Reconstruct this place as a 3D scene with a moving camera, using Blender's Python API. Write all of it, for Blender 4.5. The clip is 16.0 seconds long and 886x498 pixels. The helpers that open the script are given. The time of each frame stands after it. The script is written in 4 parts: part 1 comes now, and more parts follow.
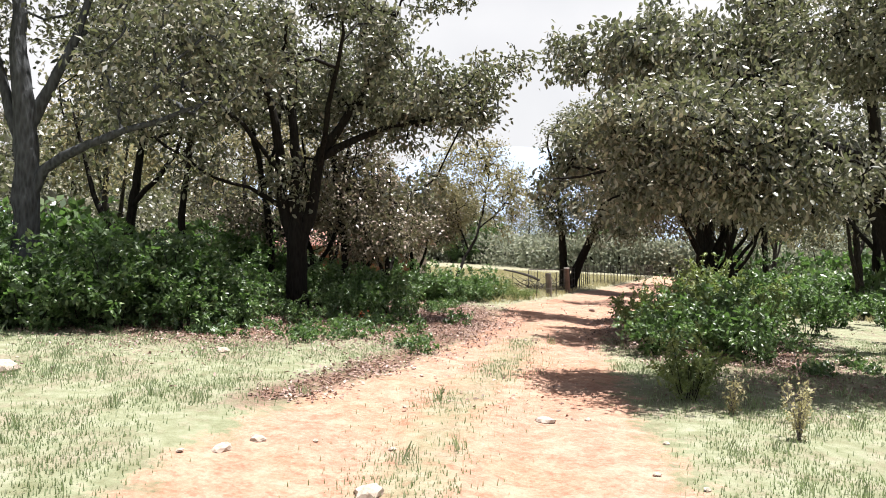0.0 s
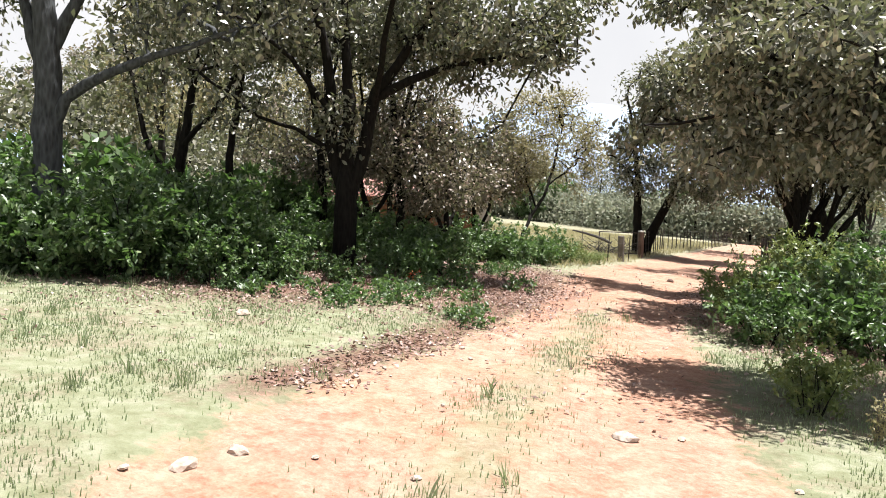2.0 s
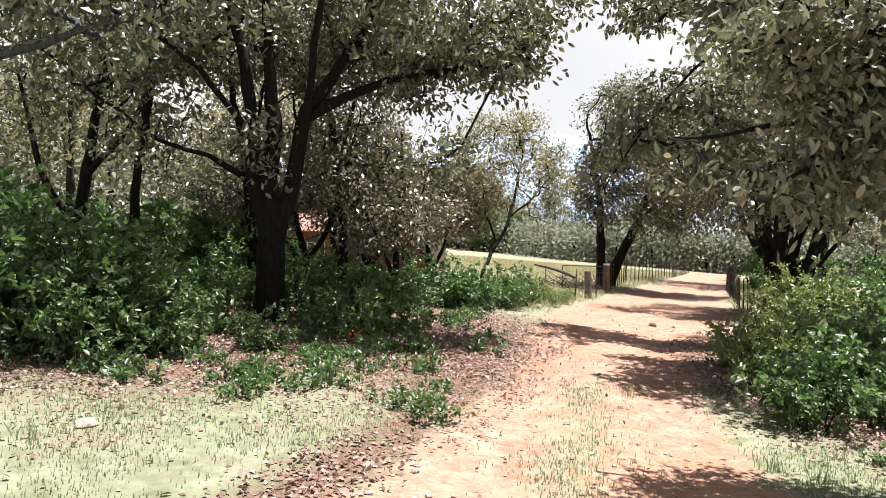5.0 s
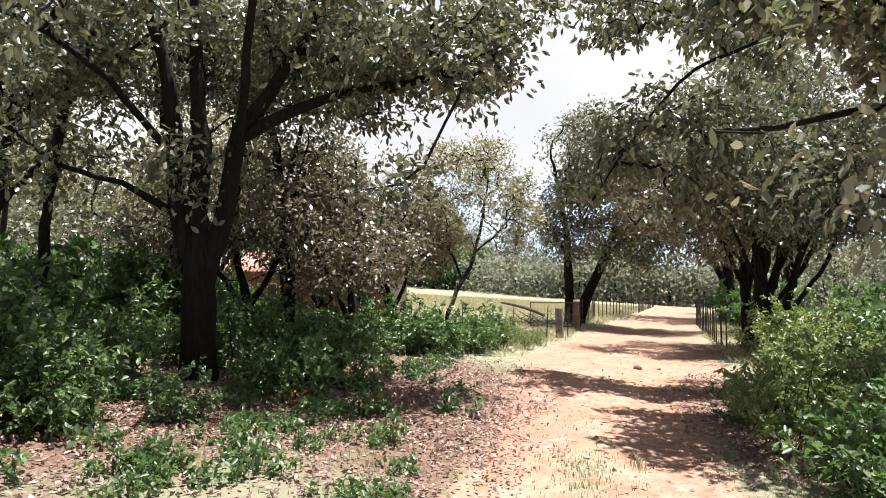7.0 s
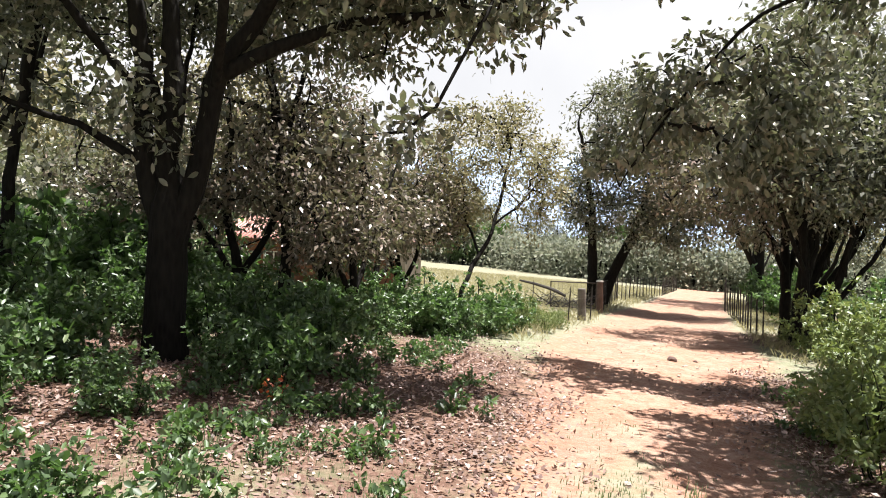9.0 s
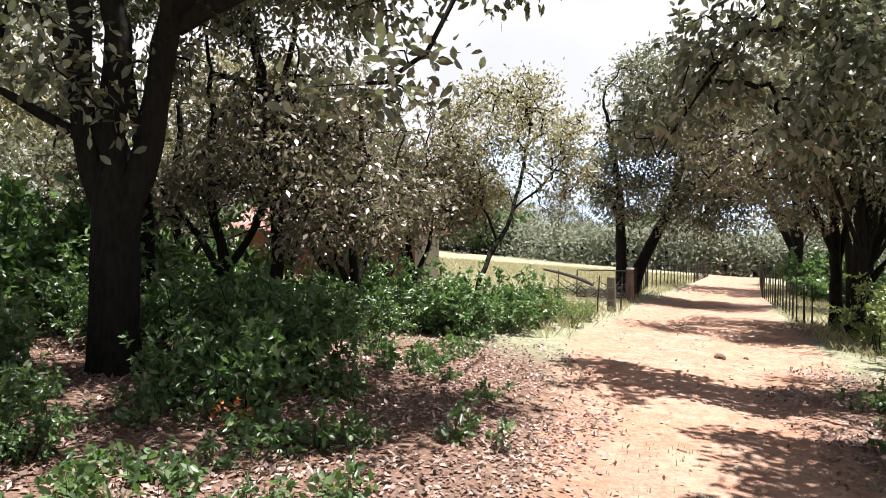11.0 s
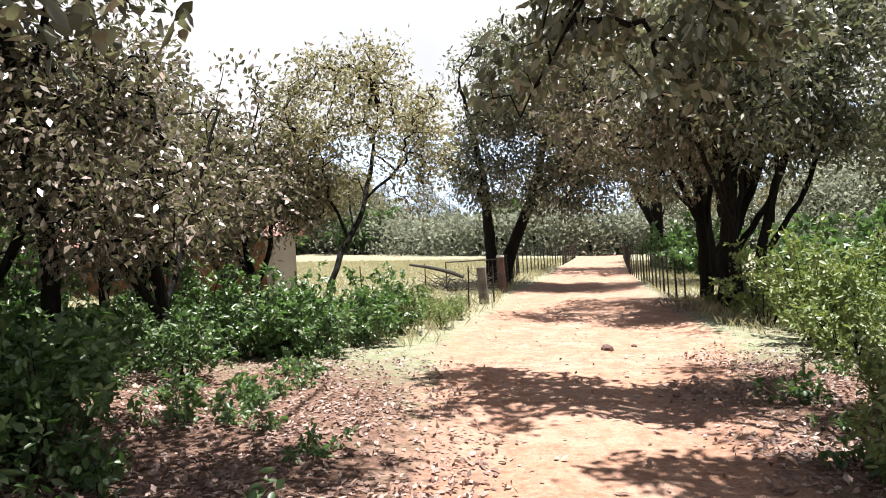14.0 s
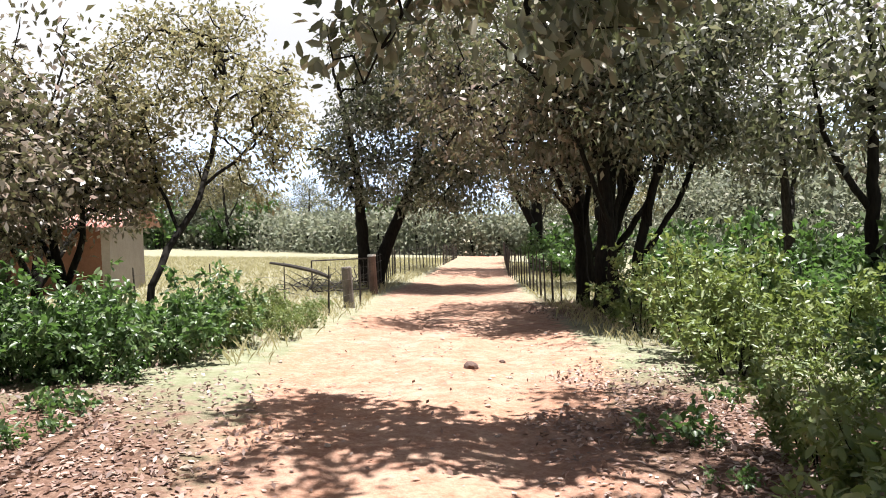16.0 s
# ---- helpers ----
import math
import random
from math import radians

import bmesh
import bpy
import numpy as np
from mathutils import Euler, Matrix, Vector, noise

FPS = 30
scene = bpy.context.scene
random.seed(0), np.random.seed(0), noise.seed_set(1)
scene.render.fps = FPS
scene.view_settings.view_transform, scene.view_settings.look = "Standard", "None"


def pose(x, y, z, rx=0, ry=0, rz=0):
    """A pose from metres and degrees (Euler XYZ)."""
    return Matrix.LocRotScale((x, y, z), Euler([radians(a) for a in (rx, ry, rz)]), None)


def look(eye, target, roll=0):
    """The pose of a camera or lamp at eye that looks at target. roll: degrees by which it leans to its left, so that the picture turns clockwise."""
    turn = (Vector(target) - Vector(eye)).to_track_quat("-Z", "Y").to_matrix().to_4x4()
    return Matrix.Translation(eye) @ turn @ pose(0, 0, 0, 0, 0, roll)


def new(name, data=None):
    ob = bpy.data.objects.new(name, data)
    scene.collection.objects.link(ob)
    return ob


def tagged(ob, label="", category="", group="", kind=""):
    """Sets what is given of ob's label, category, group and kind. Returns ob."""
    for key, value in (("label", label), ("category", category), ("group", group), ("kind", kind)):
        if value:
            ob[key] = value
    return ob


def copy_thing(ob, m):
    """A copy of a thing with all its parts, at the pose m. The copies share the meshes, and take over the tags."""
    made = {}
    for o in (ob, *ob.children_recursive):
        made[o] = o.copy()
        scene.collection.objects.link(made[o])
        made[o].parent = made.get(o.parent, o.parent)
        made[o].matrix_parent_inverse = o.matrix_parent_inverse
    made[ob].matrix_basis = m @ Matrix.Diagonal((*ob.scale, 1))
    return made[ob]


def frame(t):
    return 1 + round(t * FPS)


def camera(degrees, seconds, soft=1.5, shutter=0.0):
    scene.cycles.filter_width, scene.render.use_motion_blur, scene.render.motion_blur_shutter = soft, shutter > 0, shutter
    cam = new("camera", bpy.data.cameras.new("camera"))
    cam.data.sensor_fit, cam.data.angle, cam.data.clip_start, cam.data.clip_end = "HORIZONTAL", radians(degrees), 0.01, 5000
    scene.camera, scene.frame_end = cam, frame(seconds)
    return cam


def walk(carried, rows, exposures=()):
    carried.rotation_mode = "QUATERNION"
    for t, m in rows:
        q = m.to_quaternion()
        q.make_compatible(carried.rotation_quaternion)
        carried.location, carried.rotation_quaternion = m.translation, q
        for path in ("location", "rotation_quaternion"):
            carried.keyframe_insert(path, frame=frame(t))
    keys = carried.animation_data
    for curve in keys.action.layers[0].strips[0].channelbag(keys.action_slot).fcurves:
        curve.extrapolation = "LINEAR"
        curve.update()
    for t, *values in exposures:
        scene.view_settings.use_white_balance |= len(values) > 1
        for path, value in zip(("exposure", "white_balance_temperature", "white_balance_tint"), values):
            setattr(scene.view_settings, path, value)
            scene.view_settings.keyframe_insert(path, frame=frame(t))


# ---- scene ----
cam = camera(64.3, 16.0, soft=1.0)
EXPOSURE = 1.55
PATH = [
    (0, (0.002, -0.05, 1.623), (-0.002, 1.95, 1.616), -0.1),
    (0.5, (0.054, 0.354, 1.63), (-0.039, 2.352, 1.586), 1.1),
    (1, (0.078, 0.775, 1.635), (0.1, 2.772, 1.535), 0.5),
    (1.5, (0.104, 1.172, 1.615), (-0.034, 3.164, 1.5), -0.1),
    (2, (0.065, 1.598, 1.631), (-0.123, 3.584, 1.492), 2.3),
    (2.5, (-0.001, 2.046, 1.635), (-0.21, 4.028, 1.461), 1.0),
    (3, (-0.027, 2.525, 1.594), (-0.252, 4.508, 1.462), 2.5),
    (3.5, (-0.076, 2.893, 1.632), (-0.164, 4.891, 1.584), 1.7),
    (6, (-0.101, 4.998, 1.823), (-0.133, 6.997, 1.767), 1.1),
    (6.5, (-0.177, 5.412, 1.795), (-0.053, 7.407, 1.706), 0.1),
    (7, (-0.142, 5.811, 1.76), (-0.091, 7.809, 1.82), 0.3),
    (7.5, (-0.059, 6.218, 1.782), (0.024, 8.216, 1.751), 1.3),
    (8, (0.043, 6.602, 1.779), (0.047, 8.6, 1.688), 1.2),
    (8.5, (0.029, 6.953, 1.777), (-0.211, 8.938, 1.759), 1.4),
    (9, (-0.016, 7.395, 1.699), (-0.017, 9.395, 1.687), 2.3),
    (11.5, (0.242, 9.295, 1.627), (0.166, 11.293, 1.584), 0.9),
    (12, (0.291, 9.648, 1.594), (0.325, 11.647, 1.555), 0.2),
    (12.5, (0.39, 9.974, 1.533), (0.374, 11.972, 1.445), -0.0),
    (13, (0.48, 10.286, 1.539), (0.565, 12.275, 1.342), 0.2),
    (13.5, (0.555, 10.605, 1.536), (0.817, 12.581, 1.378), -0.9),
    (14, (0.663, 10.951, 1.537), (0.952, 12.929, 1.485), -3.4),
    (14.5, (0.806, 11.259, 1.534), (1.169, 13.224, 1.454), -2.8),
    (15, (0.984, 11.64, 1.527), (1.482, 13.576, 1.443), -2.1),
    (15.5, (1.242, 12.053, 1.488), (1.773, 13.981, 1.475), -1.3),
    (16, (1.457, 12.39, 1.481), (2.058, 14.296, 1.409), -1.9),
]
walk(cam, [(t, look(eye, target, roll)) for t, eye, target, roll in PATH], [(0.0, EXPOSURE - 0.08), (4.0, EXPOSURE - 0.06), (9.0, EXPOSURE), (16.0, EXPOSURE + 0.04)])

# ---- world and sun ----
SUN_ELEVATION, SUN_AZIMUTH = 78.0, 70.0        # azimuth of the sun from +y towards +x
world = bpy.data.worlds.new("sky")
scene.world = world
world.use_nodes = True
wn = world.node_tree
sky = wn.nodes.new("ShaderNodeTexSky")
sky.sky_type = "NISHITA"
sky.sun_disc = False
sky.sun_elevation, sky.sun_rotation = radians(SUN_ELEVATION), radians(SUN_AZIMUTH)
sky.air_density, sky.dust_density, sky.ozone_density = 1.0, 3.0, 1.0
wn.nodes["Background"].inputs[1].default_value = 0.030
# thin bright cloud over the whole sky, thickest low down
geo = wn.nodes.new("ShaderNodeTexCoord")
cloud = wn.nodes.new("ShaderNodeTexNoise")
cloud.inputs["Scale"].default_value, cloud.inputs["Detail"].default_value = 2.2, 6
wn.links.new(geo.outputs["Generated"], cloud.inputs["Vector"])
split = wn.nodes.new("ShaderNodeSeparateXYZ")
wn.links.new(geo.outputs["Generated"], split.inputs[0])
low = wn.nodes.new("ShaderNodeMapRange")
low.inputs[1].default_value, low.inputs[2].default_value, low.inputs[3].default_value, low.inputs[4].default_value = 0.3, 0.68, 1.0, 0.06
wn.links.new(split.outputs[2], low.inputs[0])
puff = wn.nodes.new("ShaderNodeMapRange")
puff.inputs[1].default_value, puff.inputs[2].default_value, puff.inputs[3].default_value, puff.inputs[4].default_value = 0.32, 0.58, 0.78, 1.0
wn.links.new(cloud.outputs[0], puff.inputs[0])
both = wn.nodes.new("ShaderNodeMath")
both.operation = "MULTIPLY"
wn.links.new(low.outputs[0], both.inputs[0])
wn.links.new(puff.outputs[0], both.inputs[1])
blend = wn.nodes.new("ShaderNodeMix")
blend.data_type = "RGBA"
blend.inputs[7].default_value = (12.4, 12.3, 12.5, 1)
wn.links.new(both.outputs[0], blend.inputs[0])
wn.links.new(sky.outputs[0], blend.inputs[6])
wn.links.new(blend.outputs[2], wn.nodes["Background"].inputs[0])
sun_data = bpy.data.lights.new("sun", "SUN")
sun_data.energy, sun_data.angle, sun_data.color = 5.0, radians(0.6), (1.0, 0.975, 0.945)
sun = new("sun", sun_data)
se, sa = radians(SUN_ELEVATION), radians(SUN_AZIMUTH)
sun_way = Vector((math.cos(se) * math.sin(sa), math.cos(se) * math.cos(sa), math.sin(se)))
sun.matrix_world = look(sun_way * 40, (0, 0, 0))


# ---- materials ----
def nodes_of(name):
    m = bpy.data.materials.new(name)
    m.use_nodes = True
    return m, m.node_tree, m.node_tree.nodes["Principled BSDF"]


def noise_at(nt, scale, detail=4.0, rough=0.6):
    co = nt.nodes.new("ShaderNodeTexCoord")
    n = nt.nodes.new("ShaderNodeTexNoise")
    n.inputs["Scale"].default_value, n.inputs["Detail"].default_value, n.inputs["Roughness"].default_value = scale, detail, rough
    nt.links.new(co.outputs["Object"], n.inputs["Vector"])
    return n


def ramp_of(nt, fac, stops):
    r = nt.nodes.new("ShaderNodeValToRGB")
    while len(r.color_ramp.elements) < len(stops):
        r.color_ramp.elements.new(0.5)
    for e, (p, c) in zip(r.color_ramp.elements, stops):
        e.position, e.color = p, (*c, 1)
    nt.links.new(fac, r.inputs[0])
    return r.outputs[0]


def mixed(nt, fac, a, b, kind="MIX"):
    m = nt.nodes.new("ShaderNodeMix")
    m.data_type, m.blend_type = "RGBA", kind
    for sock, v in ((m.inputs[0], fac), (m.inputs[6], a), (m.inputs[7], b)):
        if isinstance(v, (int, float)):
            sock.default_value = v
        elif isinstance(v, tuple):
            sock.default_value = (*v, 1)
        else:
            nt.links.new(v, sock)
    return m.outputs[2]


def math_of(nt, op, a, b=0.0, clamp=False):
    m = nt.nodes.new("ShaderNodeMath")
    m.operation, m.use_clamp = op, clamp
    for sock, v in ((m.inputs[0], a), (m.inputs[1], b)):
        if isinstance(v, (int, float)):
            sock.default_value = v
        else:
            nt.links.new(v, sock)
    return m.outputs[0]


def bumped(nt, bsdf, height, strength, distance=0.02):
    b = nt.nodes.new("ShaderNodeBump")
    b.inputs["Strength"].default_value, b.inputs["Distance"].default_value = strength, distance
    nt.links.new(height, b.inputs["Height"])
    nt.links.new(b.outputs[0], bsdf.inputs["Normal"])


def rough_material(name, dark, light, scale=8.0, roughness=0.85, bump=0.5, metal=0.0, spread=0.3):
    """A weathered surface: two scales of noise between two colours, with fine relief."""
    m, nt, b = nodes_of(name)
    big, small = noise_at(nt, scale * 0.2, 3), noise_at(nt, scale * 2.2, 6, 0.7)
    f = math_of(nt, "ADD", math_of(nt, "MULTIPLY", big.outputs[0], 0.5), math_of(nt, "MULTIPLY", small.outputs[0], 0.5))
    nt.links.new(ramp_of(nt, f, [(0.5 - spread / 2, dark), (0.5 + spread / 2, light)]), b.inputs["Base Color"])
    b.inputs["Roughness"].default_value, b.inputs["Metallic"].default_value = roughness, metal
    bumped(nt, b, small.outputs[0], bump)
    return m


def leaf_material(name, stops, roughness=0.36, through_light=0.3, tint=(0.13, 0.16, 0.045)):
    """Leaves that differ one by one in colour, a little glossy, with light shining through."""
    m, nt, b = nodes_of(name)
    geo = nt.nodes.new("ShaderNodeNewGeometry")
    c = ramp_of(nt, geo.outputs["Random Per Island"], stops)
    patch = noise_at(nt, 0.9, 2)
    c = mixed(nt, math_of(nt, "MULTIPLY", patch.outputs[0], 0.3), c, stops[-1][1])
    nt.links.new(c, b.inputs["Base Color"])
    b.inputs["Roughness"].default_value = roughness
    b.inputs["Specular IOR Level"].default_value = 0.55
    tr = nt.nodes.new("ShaderNodeBsdfTranslucent")
    nt.links.new(mixed(nt, 0.6, c, tint), tr.inputs[0])
    mix = nt.nodes.new("ShaderNodeMixShader")
    mix.inputs[0].default_value = through_light
    nt.links.new(b.outputs[0], mix.inputs[1])
    nt.links.new(tr.outputs[0], mix.inputs[2])
    nt.links.new(mix.outputs[0], nt.nodes["Material Output"].inputs[0])
    return m


def bark_material(name, dark, light):
    m, nt, b = nodes_of(name)
    co = nt.nodes.new("ShaderNodeTexCoord")
    mp = nt.nodes.new("ShaderNodeMapping")
    mp.inputs["Scale"].default_value = (14, 14, 3.5)
    nt.links.new(co.outputs["Object"], mp.inputs[0])
    n = nt.nodes.new("ShaderNodeTexNoise")
    n.inputs["Scale"].default_value, n.inputs["Detail"].default_value = 1.6, 6
    nt.links.new(mp.outputs[0], n.inputs["Vector"])
    v = nt.nodes.new("ShaderNodeTexVoronoi")
    v.inputs["Scale"].default_value = 1.5
    nt.links.new(mp.outputs[0], v.inputs["Vector"])
    h = math_of(nt, "ADD", math_of(nt, "MULTIPLY", v.outputs[0], 0.6), math_of(nt, "MULTIPLY", n.outputs[0], 0.5))
    lichen = noise_at(nt, 3.0, 3)
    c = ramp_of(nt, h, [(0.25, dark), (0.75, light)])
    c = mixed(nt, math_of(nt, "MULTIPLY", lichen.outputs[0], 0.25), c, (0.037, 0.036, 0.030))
    nt.links.new(c, b.inputs["Base Color"])
    b.inputs["Roughness"].default_value = 0.92
    b.inputs["Specular IOR Level"].default_value = 0.12
    bumped(nt, b, h, 0.9, 0.03)
    return m


# dark bark lowered to near black, so the crowns' shade is partly in the colour
M_BARK = bark_material("bark_shade_dark", (0.004, 0.003, 0.003), (0.014, 0.012, 0.010))
M_BARK_GREY = bark_material("bark_grey", (0.015, 0.014, 0.013), (0.050, 0.045, 0.040))
# edge tree only: a bluish veil of haze is mixed into the bark colour
M_BARK_HAZED = bark_material("bark_hazed", (0.028, 0.030, 0.033), (0.080, 0.085, 0.092))
# olive leaves; the palest stops also paint in sun glints leaf by leaf
M_LEAF_OAK = leaf_material("leaf_olive", [(0.0, (0.018, 0.024, 0.016)), (0.4, (0.064, 0.075, 0.048)), (0.72, (0.180, 0.180, 0.125)), (1.0, (0.360, 0.332, 0.265))])
M_LEAF_BROWN = leaf_material("leaf_russet", [(0.0, (0.052, 0.050, 0.035)), (0.5, (0.140, 0.124, 0.088)), (0.85, (0.250, 0.200, 0.155)), (1.0, (0.340, 0.250, 0.215))])
M_LEAF_PALE = leaf_material("leaf_pale", [(0.0, (0.133, 0.139, 0.066)), (0.6, (0.239, 0.221, 0.112)), (1.0, (0.360, 0.294, 0.173))], 0.5, 0.5, (0.20, 0.19, 0.09))
M_LEAF_GREEN = leaf_material("leaf_green", [(0.0, (0.014, 0.034, 0.014)), (0.5, (0.045, 0.088, 0.032)), (0.85, (0.105, 0.165, 0.062)), (1.0, (0.22, 0.27, 0.14))], 0.40, 0.36, (0.118, 0.254, 0.034))
M_LEAF_LIME = leaf_material("leaf_lime", [(0.0, (0.061, 0.106, 0.029)), (0.6, (0.138, 0.188, 0.063)), (1.0, (0.246, 0.279, 0.119))], 0.45, 0.35, (0.230, 0.286, 0.050))
# far foliage: aerial haze is painted in as paler, greyer leaf colours
M_LEAF_HAZED = leaf_material("leaf_far_hazed", [(0.0, (0.100, 0.130, 0.086)), (0.6, (0.213, 0.245, 0.175)), (1.0, (0.369, 0.361, 0.293))], 0.85, 0.4, (0.24, 0.25, 0.16))
M_GRASS = leaf_material("grass_blade", [(0.0, (0.135, 0.192, 0.088)), (0.5, (0.232, 0.298, 0.155)), (1.0, (0.36, 0.385, 0.26))], 0.6, 0.4, (0.230, 0.306, 0.108))
M_STRAW = leaf_material("dry_straw", [(0.0, (0.259, 0.234, 0.112)), (0.6, (0.389, 0.346, 0.190)), (1.0, (0.475, 0.432, 0.277))], 0.7, 0.42, (0.389, 0.363, 0.173))
M_LITTER = leaf_material("fallen_leaf", [(0.0, (0.05, 0.024, 0.018)), (0.35, (0.135, 0.066, 0.050)), (0.7, (0.25, 0.152, 0.122)), (1.0, (0.44, 0.335, 0.29))], 0.6, 0.1, (0.18, 0.11, 0.06))
M_WITHERED = leaf_material("withered_leaf", [(0.0, (0.30, 0.05, 0.02)), (1.0, (0.55, 0.16, 0.05))], 0.5, 0.35, (0.5, 0.12, 0.04))
M_STONE = rough_material("stone", (0.251, 0.179, 0.134), (0.448, 0.395, 0.340), 12)
M_STONE_DARK = rough_material("stone_dark", (0.064, 0.038, 0.032), (0.141, 0.083, 0.064), 12)
M_POST = rough_material("weathered_wood", (0.083, 0.070, 0.064), (0.211, 0.186, 0.166), 14)
M_POST_RED = rough_material("reddish_wood", (0.077, 0.048, 0.038), (0.192, 0.128, 0.106), 14)
M_STAKE = rough_material("dark_stake", (0.019, 0.016, 0.014), (0.064, 0.054, 0.048), 16)
M_RUST = rough_material("painted_steel", (0.032, 0.026, 0.022), (0.090, 0.070, 0.064), 20, 0.6, 0.3, 0.4)
M_WIRE = rough_material("fence_wire", (0.102, 0.096, 0.090), (0.179, 0.166, 0.154), 20, 0.5, 0.2, 0.7)
M_WALL_CLAY = rough_material("clay_plaster", (0.128, 0.054, 0.029), (0.211, 0.096, 0.054), 5)
M_WALL_GREY = rough_material("cement_plaster", (0.269, 0.224, 0.192), (0.371, 0.320, 0.282), 5)
M_ROOF = rough_material("faded_red_sheet", (0.25, 0.080, 0.055), (0.37, 0.165, 0.130), 4, 0.55, 0.2)
M_DOOR = rough_material("brown_door", (0.045, 0.029, 0.019), (0.083, 0.054, 0.038), 10)
M_WHITE = rough_material("white_paint", (0.66, 0.65, 0.62), (0.80, 0.79, 0.76), 6, 0.6, 0.1)
# wooded ridge; the blue of distance haze is put into its base colour
M_HILL_HAZED = rough_material("hazed_hill", (0.192, 0.248, 0.352), (0.248, 0.312, 0.424), 0.02, 1.0, 0.0)


# ---- lie of the land ----
ROAD_Y = np.array([-40, 0, 4.5, 7, 10, 13, 17.5, 20.5, 23.5, 28, 33, 39.5, 53.4, 67, 110, 400.0])
ROAD_X = np.array([-1.0, -0.4, -0.15, 0.2, 1.0, 1.65, 2.95, 4.1, 5.0, 6.75, 8.3, 11.0, 16.4, 21.8, 39.0, 150.0])
ROAD_W = np.array([1.9, 1.9, 1.85, 1.75, 1.4, 1.2, 1.7, 2.15, 2.2, 2.2, 2.2, 2.0, 1.9, 1.8, 1.8, 1.8])


def ease(a, b, v):
    u = np.clip((np.asarray(v, float) - a) / (b - a), 0, 1)
    return u * u * (3 - 2 * u)


def wave(x, y, s, seed=0.0):
    """Smooth, irregular ups and downs between about -1 and 1."""
    return (np.sin(x * s * 1.7 + seed + 1.3 * np.sin(y * s * 0.9 + seed)) + np.sin(y * s * 1.3 + 2.1 * seed + 1.1 * np.sin(x * s * 1.1))) * 0.5


def ground_z(x, y):
    x, y = np.asarray(x, float), np.asarray(y, float)
    xs = np.clip(x, -60, 60) + 0.2 * (x - np.clip(x, -60, 60))
    off = np.abs(x - np.interp(y, ROAD_Y, ROAD_X))
    rut = np.exp(-((off - 0.75) / 0.3) ** 2) * 0.035 * (1 - ease(60, 80, y))
    verge = 0.05 * ease(1.4, 2.4, off)
    return -0.052 * xs * (1 - ease(150, 900, np.hypot(x, y)) * 0.9) - 0.30 * ease(18, 32, y) - rut + verge - 0.02 + 0.02 * wave(x, y, 1.1) + 0.012 * wave(x, y, 3.7, 2.0)


def gz(x, y):
    return float(ground_z(x, y))


def road_side(x, y):
    """Metres beyond the road's edge; negative on the road."""
    return np.abs(np.asarray(x) - np.interp(y, ROAD_Y, ROAD_X)) - np.interp(y, ROAD_Y, ROAD_W)


def litter_amount(x, y):
    x, y = np.asarray(x, float), np.asarray(y, float)
    a = np.exp(-(((x + 0.6) / 3.0) ** 2 + ((y - 15.8) / 5.0) ** 2))
    a2 = np.exp(-(((x + 3.8) / 3.6) ** 2 + ((y - 14.4) / 4.4) ** 2))
    b = np.exp(-(((x - 5.0) / 2.3) ** 2 + ((y - 14.8) / 5.8) ** 2))
    c = np.exp(-(((x - 10.5) / 3.5) ** 2 + ((y - 27.5) / 4.0) ** 2)) * 0.8
    strip = np.exp(-((x - np.interp(y, ROAD_Y, ROAD_X) + np.interp(y, ROAD_Y, ROAD_W) + 0.25) / 0.55) ** 2) * ease(5, 7.5, y) * (1 - ease(13, 15, y)) * 0.7
    return np.clip(np.maximum.reduce([a, a2, b, c, strip]) * 1.5 - 0.25, 0, 1)


def mesh_from(name, verts, faces_flat, sides, smooth=False):
    """A mesh of faces that all have the same number of sides."""
    me = bpy.data.meshes.new(name)
    verts = np.asarray(verts, np.float32).reshape(-1, 3)
    faces_flat = np.asarray(faces_flat, np.int32).ravel()
    n = len(faces_flat) // sides
    me.vertices.add(len(verts))
    me.vertices.foreach_set("co", verts.ravel())
    me.loops.add(len(faces_flat))
    me.loops.foreach_set("vertex_index", faces_flat)
    me.polygons.add(n)
    me.polygons.foreach_set("loop_start", np.arange(n, dtype=np.int32) * sides)
    if smooth:
        me.polygons.foreach_set("use_smooth", np.ones(n, bool))
    me.update(calc_edges=True)
    return me


def put_mesh(name, me, material, parent=None, label=""):
    me.materials.append(material)
    ob = new(name, me)
    if parent is not None:
        ob.parent = parent
    if label:
        ob["label"] = label
    return ob


def part(name, bm, material, parent, label=""):
    me = bpy.data.meshes.new(name)
    bm.to_mesh(me)
    bm.free()
    return put_mesh(name, me, material, parent, label)


def thing(name, m, label, category, group=""):
    ob = new(name)
    ob.empty_display_size = 0.2
    ob.matrix_world = m
    return tagged(ob, label, category, group)


def add_box(bm, size, m=None, bevel=0.0):
    made = bmesh.ops.create_cube(bm, size=1, matrix=(m or Matrix()) @ Matrix.Diagonal((*size, 1)))["verts"]
    if bevel:
        es = list({e for v in made for e in v.link_edges})
        bmesh.ops.bevel(bm, geom=es, offset=bevel, segments=2, affect="EDGES", profile=0.6)


def add_tube(bm, pts, radii, sides=6):
    """A tapered tube along pts, closed at both ends, in a bmesh."""
    v, f = tube_arrays(np.asarray(pts, float), np.asarray(radii, float), sides)
    vs = [bm.verts.new(p) for p in v]
    for q in f:
        bm.faces.new([vs[i] for i in q])
    bm.faces.new(vs[:sides][::-1])
    bm.faces.new(vs[-sides:])


